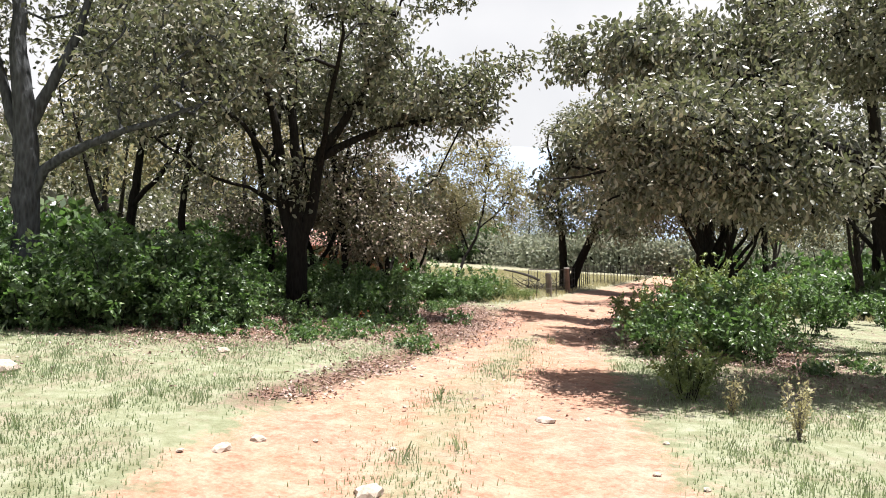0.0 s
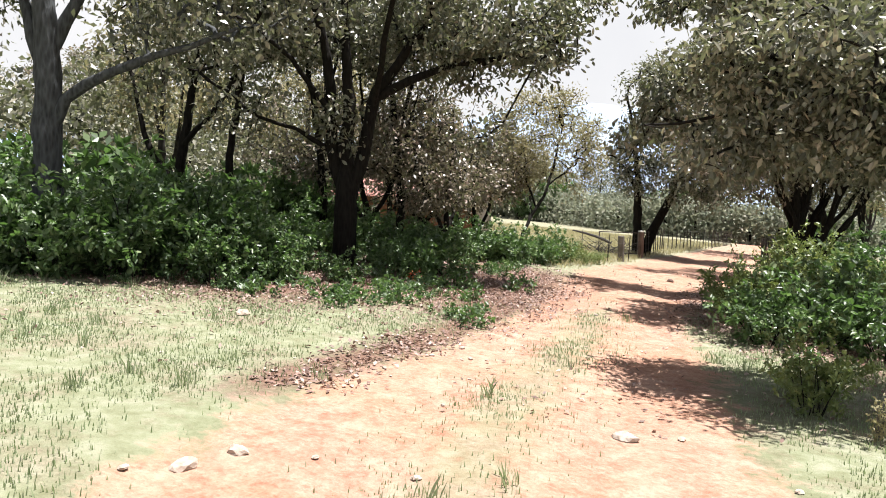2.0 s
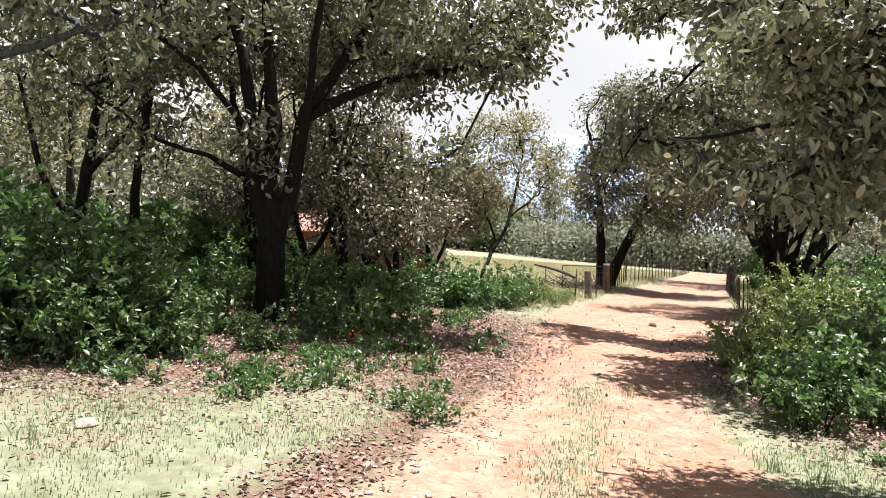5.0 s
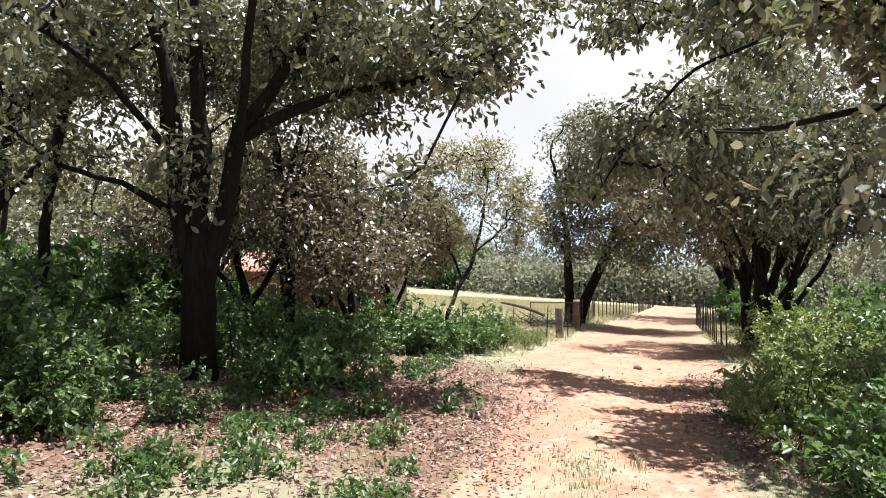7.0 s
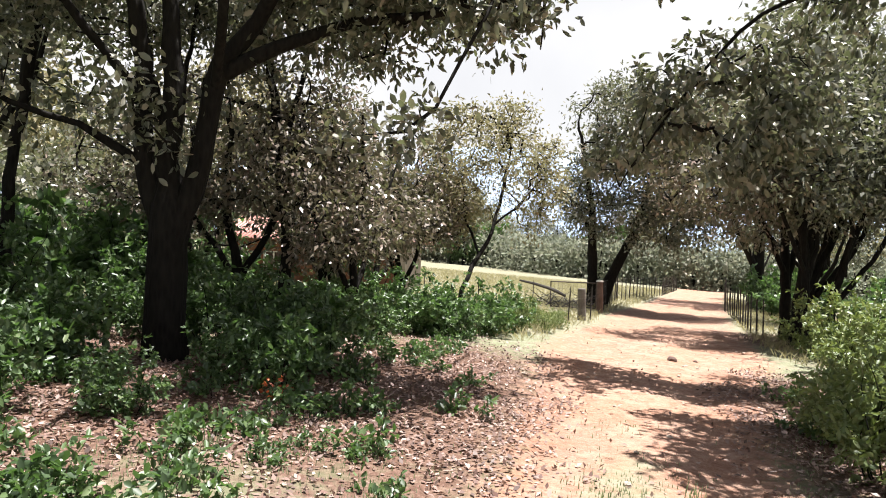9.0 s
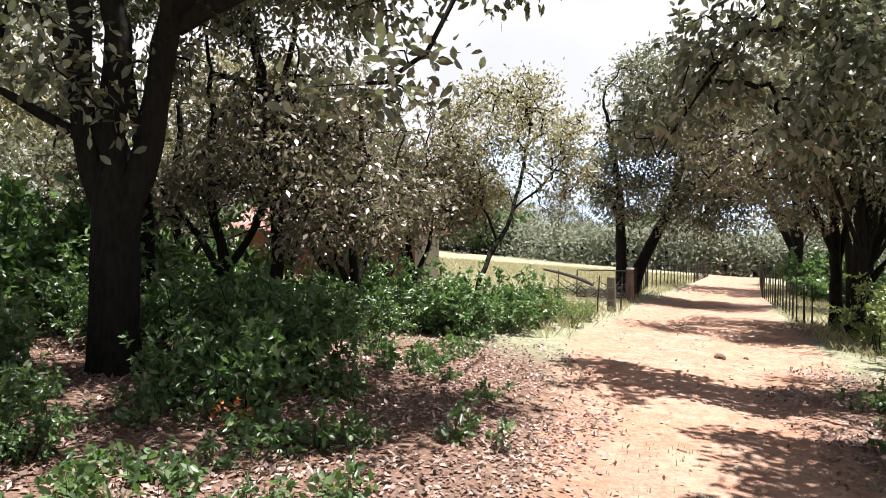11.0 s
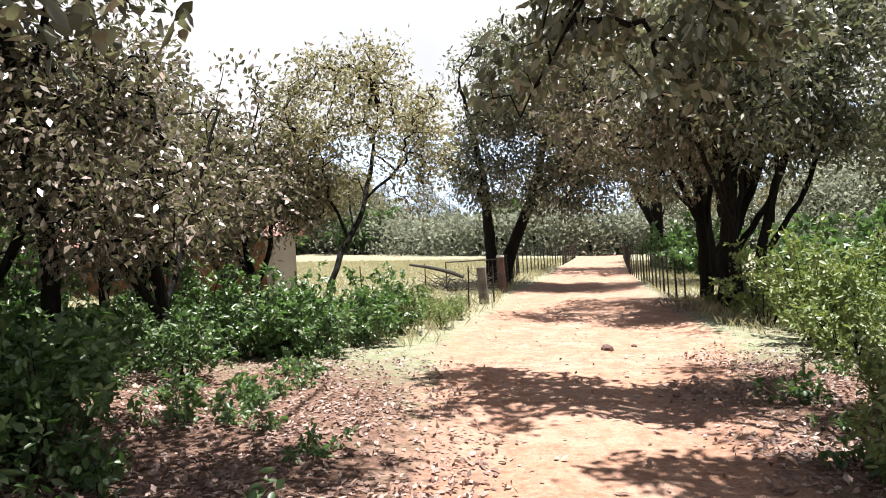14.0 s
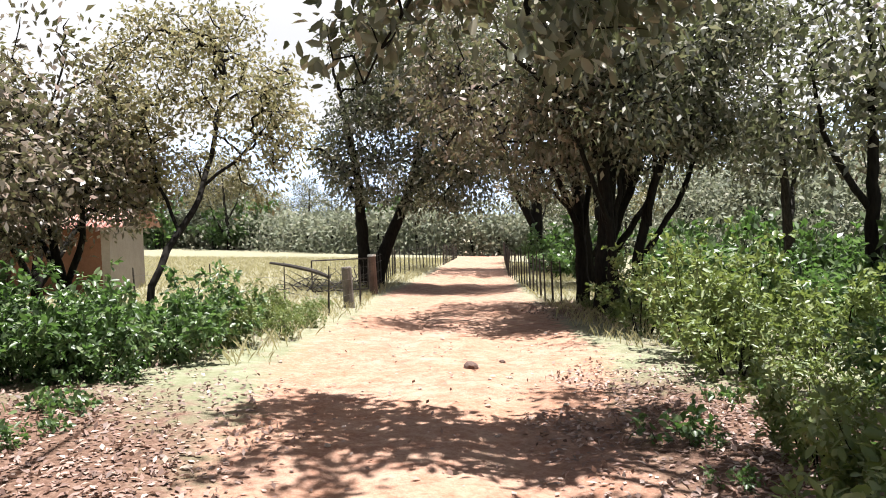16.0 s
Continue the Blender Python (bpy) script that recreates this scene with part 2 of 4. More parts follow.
def tube_arrays(pts, radii, sides):
    n = len(pts)
    t = np.gradient(pts, axis=0)
    t /= np.linalg.norm(t, axis=1)[:, None] + 1e-9
    ref = np.where(np.abs(t[:, 2:3]) > 0.9, np.array([[1.0, 0, 0]]), np.array([[0, 0, 1.0]]))
    u = np.cross(t, ref)
    u /= np.linalg.norm(u, axis=1)[:, None] + 1e-9
    for i in range(1, n):
        w = u[i - 1] - t[i] * np.dot(u[i - 1], t[i])
        u[i] = w / (np.linalg.norm(w) + 1e-9)
    w = np.cross(t, u)
    a = np.arange(sides) / sides * 2 * np.pi
    v = pts[:, None] + radii[:, None, None] * (np.cos(a)[None, :, None] * u[:, None] + np.sin(a)[None, :, None] * w[:, None])
    i, j = np.meshgrid(np.arange(n - 1), np.arange(sides), indexing="ij")
    k = (j + 1) % sides
    f = np.stack([i * sides + j, i * sides + k, (i + 1) * sides + k, (i + 1) * sides + j], -1).reshape(-1, 4)
    return v.reshape(-1, 3), f


def tubes_mesh(name, chains, sides):
    vs, fs, n = [], [], 0
    for pts, radii in chains:
        v, f = tube_arrays(np.asarray(pts, float), np.asarray(radii, float), sides)
        vs.append(v)
        fs.append(f + n)
        n += len(v)
    return mesh_from(name, np.concatenate(vs), np.concatenate(fs), 4, True)


def unit(v):
    return v / (np.linalg.norm(v, axis=1)[:, None] + 1e-9)


def leaves_mesh(name, rng, c, length, width, droop=0.3, up=0.6, fine=True, along=None):
    """Pointed leaves, folded a little along the rib, with bases at c."""
    n = len(c)
    d = rng.normal(size=(n, 3))
    if along is not None:
        d = d * 0.7 + along
    d[:, 2] -= droop
    d = unit(d)
    nn = rng.normal(size=(n, 3)) * 0.8
    nn[:, 2] += up
    s = unit(np.cross(d, nn))
    nn = np.cross(s, d)
    ln = length * rng.uniform(0.6, 1.25, (n, 1))
    wd = width * rng.uniform(0.7, 1.2, (n, 1))
    curl = rng.uniform(-0.25, 0.1, (n, 1)) * ln
    tip = c + d * ln + nn * curl
    if fine:
        p1, p2 = c + d * ln * 0.3, c + d * ln * 0.68 + nn * curl * 0.4
        v = np.stack([c, p1 - s * wd * 0.42 + nn * wd * 0.14, p2 - s * wd * 0.46 + nn * wd * 0.14, tip,
                      p2 + s * wd * 0.46 + nn * wd * 0.14, p1 + s * wd * 0.42 + nn * wd * 0.14], 1)
        base = (np.arange(n) * 6)[:, None]
        f = np.concatenate([base + np.array([[0, 1, 2, 3]]), base + np.array([[0, 3, 4, 5]])], 1)
        return mesh_from(name, v, f, 4)
    p = c + d * ln * 0.48
    v = np.stack([c, p - s * wd * 0.5 + nn * wd * 0.16, tip, p + s * wd * 0.5 + nn * wd * 0.16], 1)
    return mesh_from(name, v, np.arange(n * 4), 4)


def smooth_line(pts, step=0.3):
    """A Catmull-Rom line through (x, y, z, r) points."""
    p = np.asarray(pts, float)
    q = np.vstack([2 * p[0] - p[1], p, 2 * p[-1] - p[-2]])
    out = []
    for i in range(1, len(q) - 2):
        a, b, c, d = q[i - 1:i + 3]
        k = max(2, int(np.linalg.norm(c[:3] - b[:3]) / step))
        for t in np.arange(k) / k:
            out.append(0.5 * (2 * b + (c - a) * t + (2 * a - 5 * b + 4 * c - d) * t * t + (3 * b - a - 3 * c + d) * t ** 3))
    out.append(p[-1])
    return np.array(out)


def grow(seed, stems, blobs, clusters, gap=-0.1, step=0.45, jitter=0.10):
    """Stems (x, y, z, r) and branches that reach from them to leaf clusters strewn through the crown's blobs.
    Gives the stem lines, the branches and the cluster places with their outward ways."""
    rng = np.random.default_rng(seed)
    lines = [smooth_line(s) for s in stems]
    for ln in lines:
        ln[1:, :3] += rng.normal(0, 0.018, (len(ln) - 1, 3))
        ln[:, 3] *= 1 + rng.normal(0, 0.05, len(ln))
    vol = np.array([b[3] * b[4] * b[5] for b in blobs])
    which = rng.choice(len(blobs), clusters * 2, p=vol / vol.sum())
    B = np.array(blobs)[which]
    r = unit(rng.normal(size=(len(B), 3))) * rng.uniform(0.05, 1, (len(B), 1)) ** 0.42
    pts = B[:, :3] + r * B[:, 3:6]
    keep = [noise.noise(Vector(p) * 0.55 + Vector((seed, 0, 0))) > gap for p in pts]
    pts, r = pts[keep][:clusters], r[keep][:clusters]
    nodes = np.concatenate([ln[max(1, int(len(ln) * 0.35)):, :3] for ln in lines])
    order = np.argsort(np.min(np.linalg.norm(pts[:, None] - nodes[None], axis=2), axis=1))
    parent = [-1] * len(nodes)
    first = len(nodes)
    grown = np.zeros((first + clusters * 30, 3))
    grown[:first] = nodes
    m = first
    ends = []
    for k in order:
        p = pts[k]
        d = np.linalg.norm(grown[:m] - p, axis=1) + 0.25 * np.maximum(0, grown[:m, 2] - p[2])
        j = int(np.argmin(d))
        a = grown[j].copy()
        n = min(12, max(2, int(np.linalg.norm(p - a) / step)))
        prev = j
        side = rng.normal(0, jitter, 3)
        for i in range(1, n + 1):
            f = i / n
            q = a + (p - a) * f + side * np.sin(f * np.pi) * np.linalg.norm(p - a) * 0.8 + rng.normal(0, 0.03, 3)
            q[2] += 0.10 * np.sin(f * np.pi) * np.linalg.norm(p - a)
            if m >= len(grown):
                break
            grown[m] = q
            parent.append(prev)
            prev = m
            m += 1
        ends.append((prev, k))
    load = np.zeros(m)
    for e, _ in ends:
        load[e] += 1
    for i in range(m - 1, first - 1, -1):
        load[parent[i]] += load[i]
    rad = 0.0075 * np.maximum(load, 0.5) ** 0.5
    kids = {}
    for i in range(first, m):
        kids.setdefault(parent[i], []).append(i)
    chains = []
    for p0, cs in list(kids.items()):
        for i in cs:
            if p0 >= first and i == max(cs, key=lambda c: load[c]):
                continue
            chain, rr = [grown[p0], grown[i]], [rad[i], rad[i]]
            while i in kids:
                i = max(kids[i], key=lambda c: load[c])
                chain.append(grown[i])
                rr.append(rad[i])
            rr[-1] *= 0.5
            chains.append((np.array(chain), np.array(rr)))
    c = np.array([grown[e] for e, _ in ends])
    out = np.array([r[k] for _, k in ends])
    return lines, chains, c, out


def tree(name, seed, stems, blobs, clusters, per, leaf, m, label, category, bark, leafmat, spread=0.3, droop=0.3, gap=-0.1, fine=True, group="", sides=9):
    """A tree of trunk, limbs, twigs and a crown of leaves, standing at m."""
    ob = thing(name, m, label, category, group)
    rng = np.random.default_rng(seed + 100)
    lines, chains, c, out = grow(seed, stems, blobs, clusters, gap)
    for i, ln in enumerate(lines):
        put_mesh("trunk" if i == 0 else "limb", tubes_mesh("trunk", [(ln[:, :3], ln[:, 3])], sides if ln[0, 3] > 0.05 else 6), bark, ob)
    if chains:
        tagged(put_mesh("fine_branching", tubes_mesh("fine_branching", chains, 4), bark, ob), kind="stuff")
    cc = np.repeat(c, per, 0)
    cc = cc + rng.normal(0, spread, cc.shape) * np.array([1, 1, 0.75])
    along = np.repeat(out, per, 0) * 0.5
    put_mesh("crown", leaves_mesh("crown", rng, cc, leaf[0], leaf[1], droop, 0.7, fine, along), leafmat, ob)
    return ob


# ---- ground, one sheet to the horizon ----
def build_ground():
    def axis(lo, hi, step, far):
        mid = np.arange(lo, hi + step / 2, step)
        out, d = [], step
        while not out or abs(out[-1]) < far:
            d *= 1.28
            out.append((out[-1] if out else 0) + d)
        out = np.array(out)
        return np.concatenate([(lo - out)[::-1], mid, hi + out])
    xs, ys = axis(-9, 15, 0.14, 3500), axis(-3, 42, 0.16, 3500)
    X, Y = np.meshgrid(xs, ys)
    Z = ground_z(X, Y)
    nx, ny = len(xs), len(ys)
    i, j = np.meshgrid(np.arange(ny - 1), np.arange(nx - 1), indexing="ij")
    f = np.stack([i * nx + j, i * nx + j + 1, (i + 1) * nx + j + 1, (i + 1) * nx + j], -1)
    me = mesh_from("ground", np.stack([X, Y, Z], -1), f, 4, True)
    for nm, val in (("bare", np.clip(0.5 - road_side(X, Y) / 1.2, 0, 1)),
                    ("middle", np.exp(-((X - np.interp(Y, ROAD_Y, ROAD_X) + 0.15) / 0.5) ** 2) * (1 - ease(12, 17, Y))),
                    ("litter", litter_amount(X, Y)),
                    ("pale", ease(20, 30, Y + 0.2 * X))):
        at = me.attributes.new(nm, "FLOAT", "POINT")
        at.data.foreach_set("value", val.astype(np.float32).ravel())
    m, nt, b = nodes_of("earth_and_grass")

    def attr(nm):
        a = nt.nodes.new("ShaderNodeAttribute")
        a.attribute_name = nm
        return a.outputs["Fac"]
    fine, mid, big = noise_at(nt, 26, 6, 0.7), noise_at(nt, 4.5, 5, 0.65), noise_at(nt, 0.7, 3)
    soil = ramp_of(nt, fine.outputs[0], [(0.3, (0.18, 0.078, 0.052)), (0.5, (0.32, 0.195, 0.142)), (0.72, (0.43, 0.31, 0.245))])
    red = ramp_of(nt, mid.outputs[0], [(0.33, (0.22, 0.088, 0.055)), (0.62, (0.39, 0.265, 0.205))])
    soil = mixed(nt, 0.5, soil, red)
    grass = ramp_of(nt, mid.outputs[0], [(0.28, (0.088, 0.122, 0.062)), (0.5, (0.155, 0.198, 0.120)), (0.7, (0.230, 0.258, 0.190))])
    grass = mixed(nt, 0.16, grass, soil)
    straw = ramp_of(nt, mid.outputs[0], [(0.3, (0.150, 0.152, 0.095)), (0.7, (0.270, 0.255, 0.185))])
    thin = noise_at(nt, 1.7, 5, 0.7)
    dry = ramp_of(nt, fine.outputs[0], [(0.35, (0.11, 0.085, 0.06)), (0.65, (0.27, 0.22, 0.17))])
    grass = mixed(nt, ramp_of(nt, thin.outputs[0], [(0.46, (0, 0, 0)), (0.64, (0.6, 0.6, 0.6))]), grass, dry)
    clay = ramp_of(nt, noise_at(nt, 0.55, 4, 0.6).outputs[0], [(0.42, (0, 0, 0)), (0.6, (0.38, 0.38, 0.38))])
    soil = mixed(nt, clay, soil, ramp_of(nt, fine.outputs[0], [(0.3, (0.24, 0.095, 0.05)), (0.7, (0.40, 0.22, 0.13))]))
    clod = noise_at(nt, 11, 5, 0.75)
    soil = mixed(nt, ramp_of(nt, clod.outputs[0], [(0.34, (0.75, 0.75, 0.75)), (0.5, (0, 0, 0))]), soil, (0.20, 0.095, 0.062))
    dust = noise_at(nt, 2.4, 4, 0.6)
    soil = mixed(nt, ramp_of(nt, dust.outputs[0], [(0.5, (0, 0, 0)), (0.75, (0.5, 0.5, 0.5))]), soil, (0.46, 0.335, 0.255))
    grass = mixed(nt, attr("pale"), grass, straw)
    brown = ramp_of(nt, fine.outputs[0], [(0.3, (0.042, 0.019, 0.014)), (0.5, (0.118, 0.058, 0.044)), (0.7, (0.24, 0.152, 0.122))])
    wob = math_of(nt, "MULTIPLY", math_of(nt, "SUBTRACT", mid.outputs[0], 0.5), 1.3)
    isbare = ramp_of(nt, math_of(nt, "ADD", attr("bare"), wob), [(0.38, (0, 0, 0)), (0.62, (1, 1, 1))])
    ismid = ramp_of(nt, math_of(nt, "ADD", attr("middle"), wob), [(0.5, (0, 0, 0)), (0.9, (0.7, 0.7, 0.7))])
    islit = ramp_of(nt, math_of(nt, "ADD", attr("litter"), wob), [(0.3, (0, 0, 0)), (0.75, (0.9, 0.9, 0.9))])
    c = mixed(nt, isbare, grass, soil)
    c = mixed(nt, ismid, c, grass)
    bl = math_of(nt, "SUBTRACT", islit, math_of(nt, "MULTIPLY", isbare, 0.55), True)
    c = mixed(nt, bl, c, brown)
    c = mixed(nt, math_of(nt, "MULTIPLY", big.outputs[0], 0.12), c, (0.26, 0.17, 0.12))
    nt.links.new(c, b.inputs["Base Color"])
    b.inputs["Roughness"].default_value = 0.95
    b.inputs["Specular IOR Level"].default_value = 0.15
    h = math_of(nt, "ADD", math_of(nt, "MULTIPLY", fine.outputs[0], 0.5), math_of(nt, "MULTIPLY", mid.outputs[0], 0.8))
    bumped(nt, b, h, 0.7, 0.05)
    ob = put_mesh("ground", me, m)
    tagged(ob, "red dirt track through pale grass and leaf litter", "ground", kind="structure")


build_ground()


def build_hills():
    """A long wooded ridge on the horizon, its haze held in the material."""
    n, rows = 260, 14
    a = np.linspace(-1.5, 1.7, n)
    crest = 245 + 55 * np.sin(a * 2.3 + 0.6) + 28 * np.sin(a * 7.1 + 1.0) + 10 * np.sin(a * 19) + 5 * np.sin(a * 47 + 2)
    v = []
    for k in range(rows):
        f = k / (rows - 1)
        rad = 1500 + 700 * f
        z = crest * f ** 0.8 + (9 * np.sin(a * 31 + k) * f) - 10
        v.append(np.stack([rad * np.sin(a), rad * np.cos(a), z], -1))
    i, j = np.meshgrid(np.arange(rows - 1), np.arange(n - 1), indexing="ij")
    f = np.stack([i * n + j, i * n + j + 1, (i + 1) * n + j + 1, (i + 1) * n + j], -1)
    ob = put_mesh("backdrop_hills", mesh_from("backdrop_hills", np.array(v), f, 4, True), M_HILL_HAZED)
    tagged(ob, "long wooded hills on the horizon, coloured blue for haze", "hill", kind="structure")


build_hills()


def stand(x, y, rz=0.0, sink=0.03):
    return pose(x, y, gz(x, y) - sink, 0, 0, rz)


# ---- big trees ----
OAK = "gnarled dark-barked tree with large olive-brown leaves"

# the tree that forks beside the track
tree("oak_tree", 1,
     [[(0, 0, -0.15, 0.31), (0.02, 0, 0.4, 0.25), (0.0, 0.02, 1.1, 0.235), (0.03, 0, 1.7, 0.25), (0.0, 0, 2.2, 0.16), (-0.02, 0, 3.7, 0.12), (-0.1, 0.1, 4.4, 0.10), (-0.3, 0.4, 6.2, 0.05)],
      [(-0.02, 0, 1.5, 0.15), (-0.22, 0, 2.05, 0.14), (-0.34, 0, 2.7, 0.12), (-0.38, 0, 3.6, 0.11), (-0.52, -0.1, 4.6, 0.09), (-1.0, -0.4, 6.2, 0.05), (-1.4, -0.6, 7.2, 0.025)],
      [(0.08, 0, 1.5, 0.17), (0.28, 0, 2.05, 0.15), (0.40, 0, 2.7, 0.13), (0.58, 0, 3.6, 0.12), (1.0, 0, 4.15, 0.10), (1.3, -0.1, 4.6, 0.085), (2.0, -0.2, 5.8, 0.05), (2.4, -0.1, 7.0, 0.025)],
      [(0.60, 0, 3.5, 0.10), (1.25, 0.05, 3.85, 0.085), (1.85, 0.1, 4.15, 0.07), (2.9, 0.2, 4.35, 0.055), (3.8, 0.5, 4.6, 0.045), (4.4, 1.3, 5.1, 0.035), (4.7, 2.2, 5.3, 0.025), (4.8, 3.1, 4.8, 0.012)],
      [(-0.36, 0, 2.4, 0.06), (-1.0, -0.2, 2.8, 0.045), (-1.7, -0.4, 3.0, 0.035), (-2.8, -0.3, 3.7, 0.03)],
      [(-0.38, 0, 3.2, 0.06), (-1.2, -0.8, 4.3, 0.045), (-2.4, -1.4, 5.0, 0.04), (-3.6, -1.6, 5.6, 0.02)],
      [(0.5, 0, 3.2, 0.07), (0.9, -1.0, 4.4, 0.055), (1.3, -2.2, 5.2, 0.04), (1.5, -3.0, 5.6, 0.02)]],
     [(-0.4, 0.0, 6.2, 3.6, 2.8, 1.9), (2.3, 0.0, 5.8, 2.6, 2.4, 1.6), (-2.6, -0.4, 6.0, 2.2, 1.8, 1.3), (3.4, 0.0, 4.6, 1.3, 1.6, 0.8), (4.0, 0.4, 6.3, 1.6, 1.8, 1.5), (2.4, 0.3, 7.3, 2.0, 2.0, 1.1), (4.3, 1.6, 5.0, 0.8, 1.2, 0.6),
      (0.3, -0.4, 3.1, 1.8, 1.2, 0.7), (1.9, 0.4, 4.5, 1.7, 1.7, 0.8), (-1.5, -0.2, 3.0, 1.3, 1.0, 0.7), (1.2, -2.0, 5.2, 1.6, 1.6, 1.0), (2.7, -1.1, 4.3, 1.5, 1.3, 0.7), (1.2, -1.4, 4.1, 1.4, 1.2, 0.7), (2.7, -1.2, 2.6, 1.0, 0.8, 0.5), (4.7, 2.9, 4.6, 0.7, 1.0, 0.9), (4.7, 1.5, 5.9, 1.0, 1.4, 1.0), (-2.4, 0.3, 4.6, 1.8, 1.5, 1.0), (-1.2, -3.0, 5.6, 1.8, 1.3, 0.9), (-3.0, -2.2, 5.5, 1.4, 1.2, 0.9)],
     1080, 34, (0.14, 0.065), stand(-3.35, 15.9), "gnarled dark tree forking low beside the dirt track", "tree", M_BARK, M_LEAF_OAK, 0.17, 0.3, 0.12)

# leafy tree whose low dome of boughs hangs over the right verge
tree("domed_tree", 2,
     [[(0, 0, -0.1, 0.18), (-0.2, 0, 1.1, 0.16), (-0.9, 0.0, 2.2, 0.13), (-2.2, -0.25, 3.0, 0.075), (-3.5, -0.4, 3.5, 0.05), (-4.4, -0.7, 3.5, 0.03), (-5.2, -0.3, 3.6, 0.014)],
      [(-1.0, 0, 2.3, 0.09), (-2.4, 0.35, 2.9, 0.05), (-3.9, 0.25, 3.15, 0.032), (-5.1, 0.35, 3.05, 0.02), (-5.9, 0.4, 2.9, 0.015)],
      [(-0.8, 0, 2.0, 0.09), (-1.8, -0.6, 2.9, 0.06), (-3.2, -1.2, 3.2, 0.04), (-4.3, -1.5, 3.1, 0.02)],
      [(-0.5, 0, 1.7, 0.11), (-0.4, 0.2, 3.2, 0.08), (-0.8, 0.3, 4.6, 0.05), (-1.2, 0.5, 5.8, 0.02)]],
     [(-5.55, 0.1, 3.0, 0.65, 0.9, 0.6), (-5.45, 0.2, 3.0, 0.7, 0.95, 0.6), (-5.2, -0.2, 2.9, 0.8, 0.9, 0.6), (-5.0, 0.4, 3.3, 0.8, 0.9, 0.6), (-4.8, -0.8, 3.3, 1.0, 1.0, 0.7), (-3.8, -1.0, 3.2, 1.1, 1.0, 0.85), (-4.3, 0.2, 3.4, 1.2, 1.0, 0.7), (-3.0, -0.6, 3.0, 1.0, 1.1, 0.85), (-1.3, 0.2, 5.0, 1.5, 1.4, 0.9), (0.2, 0.2, 4.6, 1.3, 1.4, 1.0)],
     1150, 44, (0.095, 0.042), stand(7.4, 9.4), "leafy tree whose low dull green dome hangs over the verge", "tree", M_BARK, M_LEAF_OAK, 0.15, 0.5, -0.12)

# tall tree whose boughs reach over the track from beside it
tree("spreading_tree", 3,
     [[(0, 0, -0.1, 0.26), (-0.1, 0, 1.2, 0.22), (-0.6, 0.0, 2.6, 0.19), (-1.5, -0.2, 3.7, 0.13), (-2.6, -0.3, 4.8, 0.09), (-3.8, 0.0, 5.6, 0.05), (-5.0, 0.6, 6.0, 0.02)],
      [(-0.35, 0.0, 2.2, 0.14), (-0.8, -0.4, 3.4, 0.12), (-1.2, -0.6, 5.0, 0.08), (-1.6, -0.6, 6.6, 0.03)],
      [(-0.2, 0.0, 2.0, 0.13), (0.5, 0.3, 3.6, 0.10), (1.2, 0.6, 5.4, 0.06), (1.8, 0.8, 6.6, 0.02)],
      [(-0.5, 0.0, 2.5, 0.10), (-1.5, 1.0, 4.4, 0.06), (-3.0, 2.6, 5.8, 0.04), (-4.4, 4.2, 5.6, 0.03), (-5.4, 5.0, 4.4, 0.02), (-6.1, 5.3, 3.2, 0.01)]],
     [(-2.6, 0.6, 6.0, 3.0, 2.6, 1.0), (0.2, 1.0, 6.4, 2.6, 2.4, 1.3), (-4.8, 1.2, 6.0, 1.4, 1.8, 0.7),
      # third to fifth here: unseen high clumps added to shade the right verge
      (-5.6, 5.0, 3.5, 1.1, 1.2, 1.2), (-4.6, 4.9, 4.4, 1.5, 1.4, 1.2), (-2.0, 3.2, 6.3, 2.4, 2.0, 0.9), (-1.5, 5.2, 6.2, 1.8, 1.9, 0.8), (-3.5, 2.9, 6.7, 1.8, 2.0, 0.8), (-5.2, 5.3, 7.1, 1.0, 1.4, 0.8)],
     950, 30, (0.17, 0.078), stand(8.8, 13.2), "tall tree with long boughs drooping over the track", "tree", M_BARK, M_LEAF_OAK, 0.15, 0.7, 0.05)

# stout tree at the edge of the clearing
tree("edge_tree", 4,
     [[(0, 0, -0.1, 0.27), (0, 0, 1.5, 0.22), (0.02, 0, 3.0, 0.19), (-0.1, 0, 4.6, 0.15), (-0.2, 0.2, 6.6, 0.06)],
      [(0.02, 0, 2.0, 0.10), (0.35, 0, 2.6, 0.09), (1.1, -0.1, 3.0, 0.075), (2.0, -0.1, 3.3, 0.05), (3.0, 0, 3.7, 0.02)],
      [(0, 0, 3.2, 0.11), (0.6, 0.2, 4.6, 0.08), (1.2, 0.3, 6.2, 0.03)],
      [(0, 0, 2.8, 0.11), (-0.5, 0.1, 4.2, 0.08), (-0.9, 0.2, 6.0, 0.03)]],
     [(0.0, 0.2, 6.3, 2.8, 2.6, 1.5), (2.2, 0.2, 4.6, 1.7, 1.6, 1.2), (-1.8, 0, 5.0, 1.6, 1.6, 1.4)],
     330, 30, (0.15, 0.066), stand(-7.1, 11.9), "stout tree with a long low bough, bark greyed by painted haze", "tree", M_BARK_HAZED, M_LEAF_OAK, 0.26, 0.3, -0.1, False)

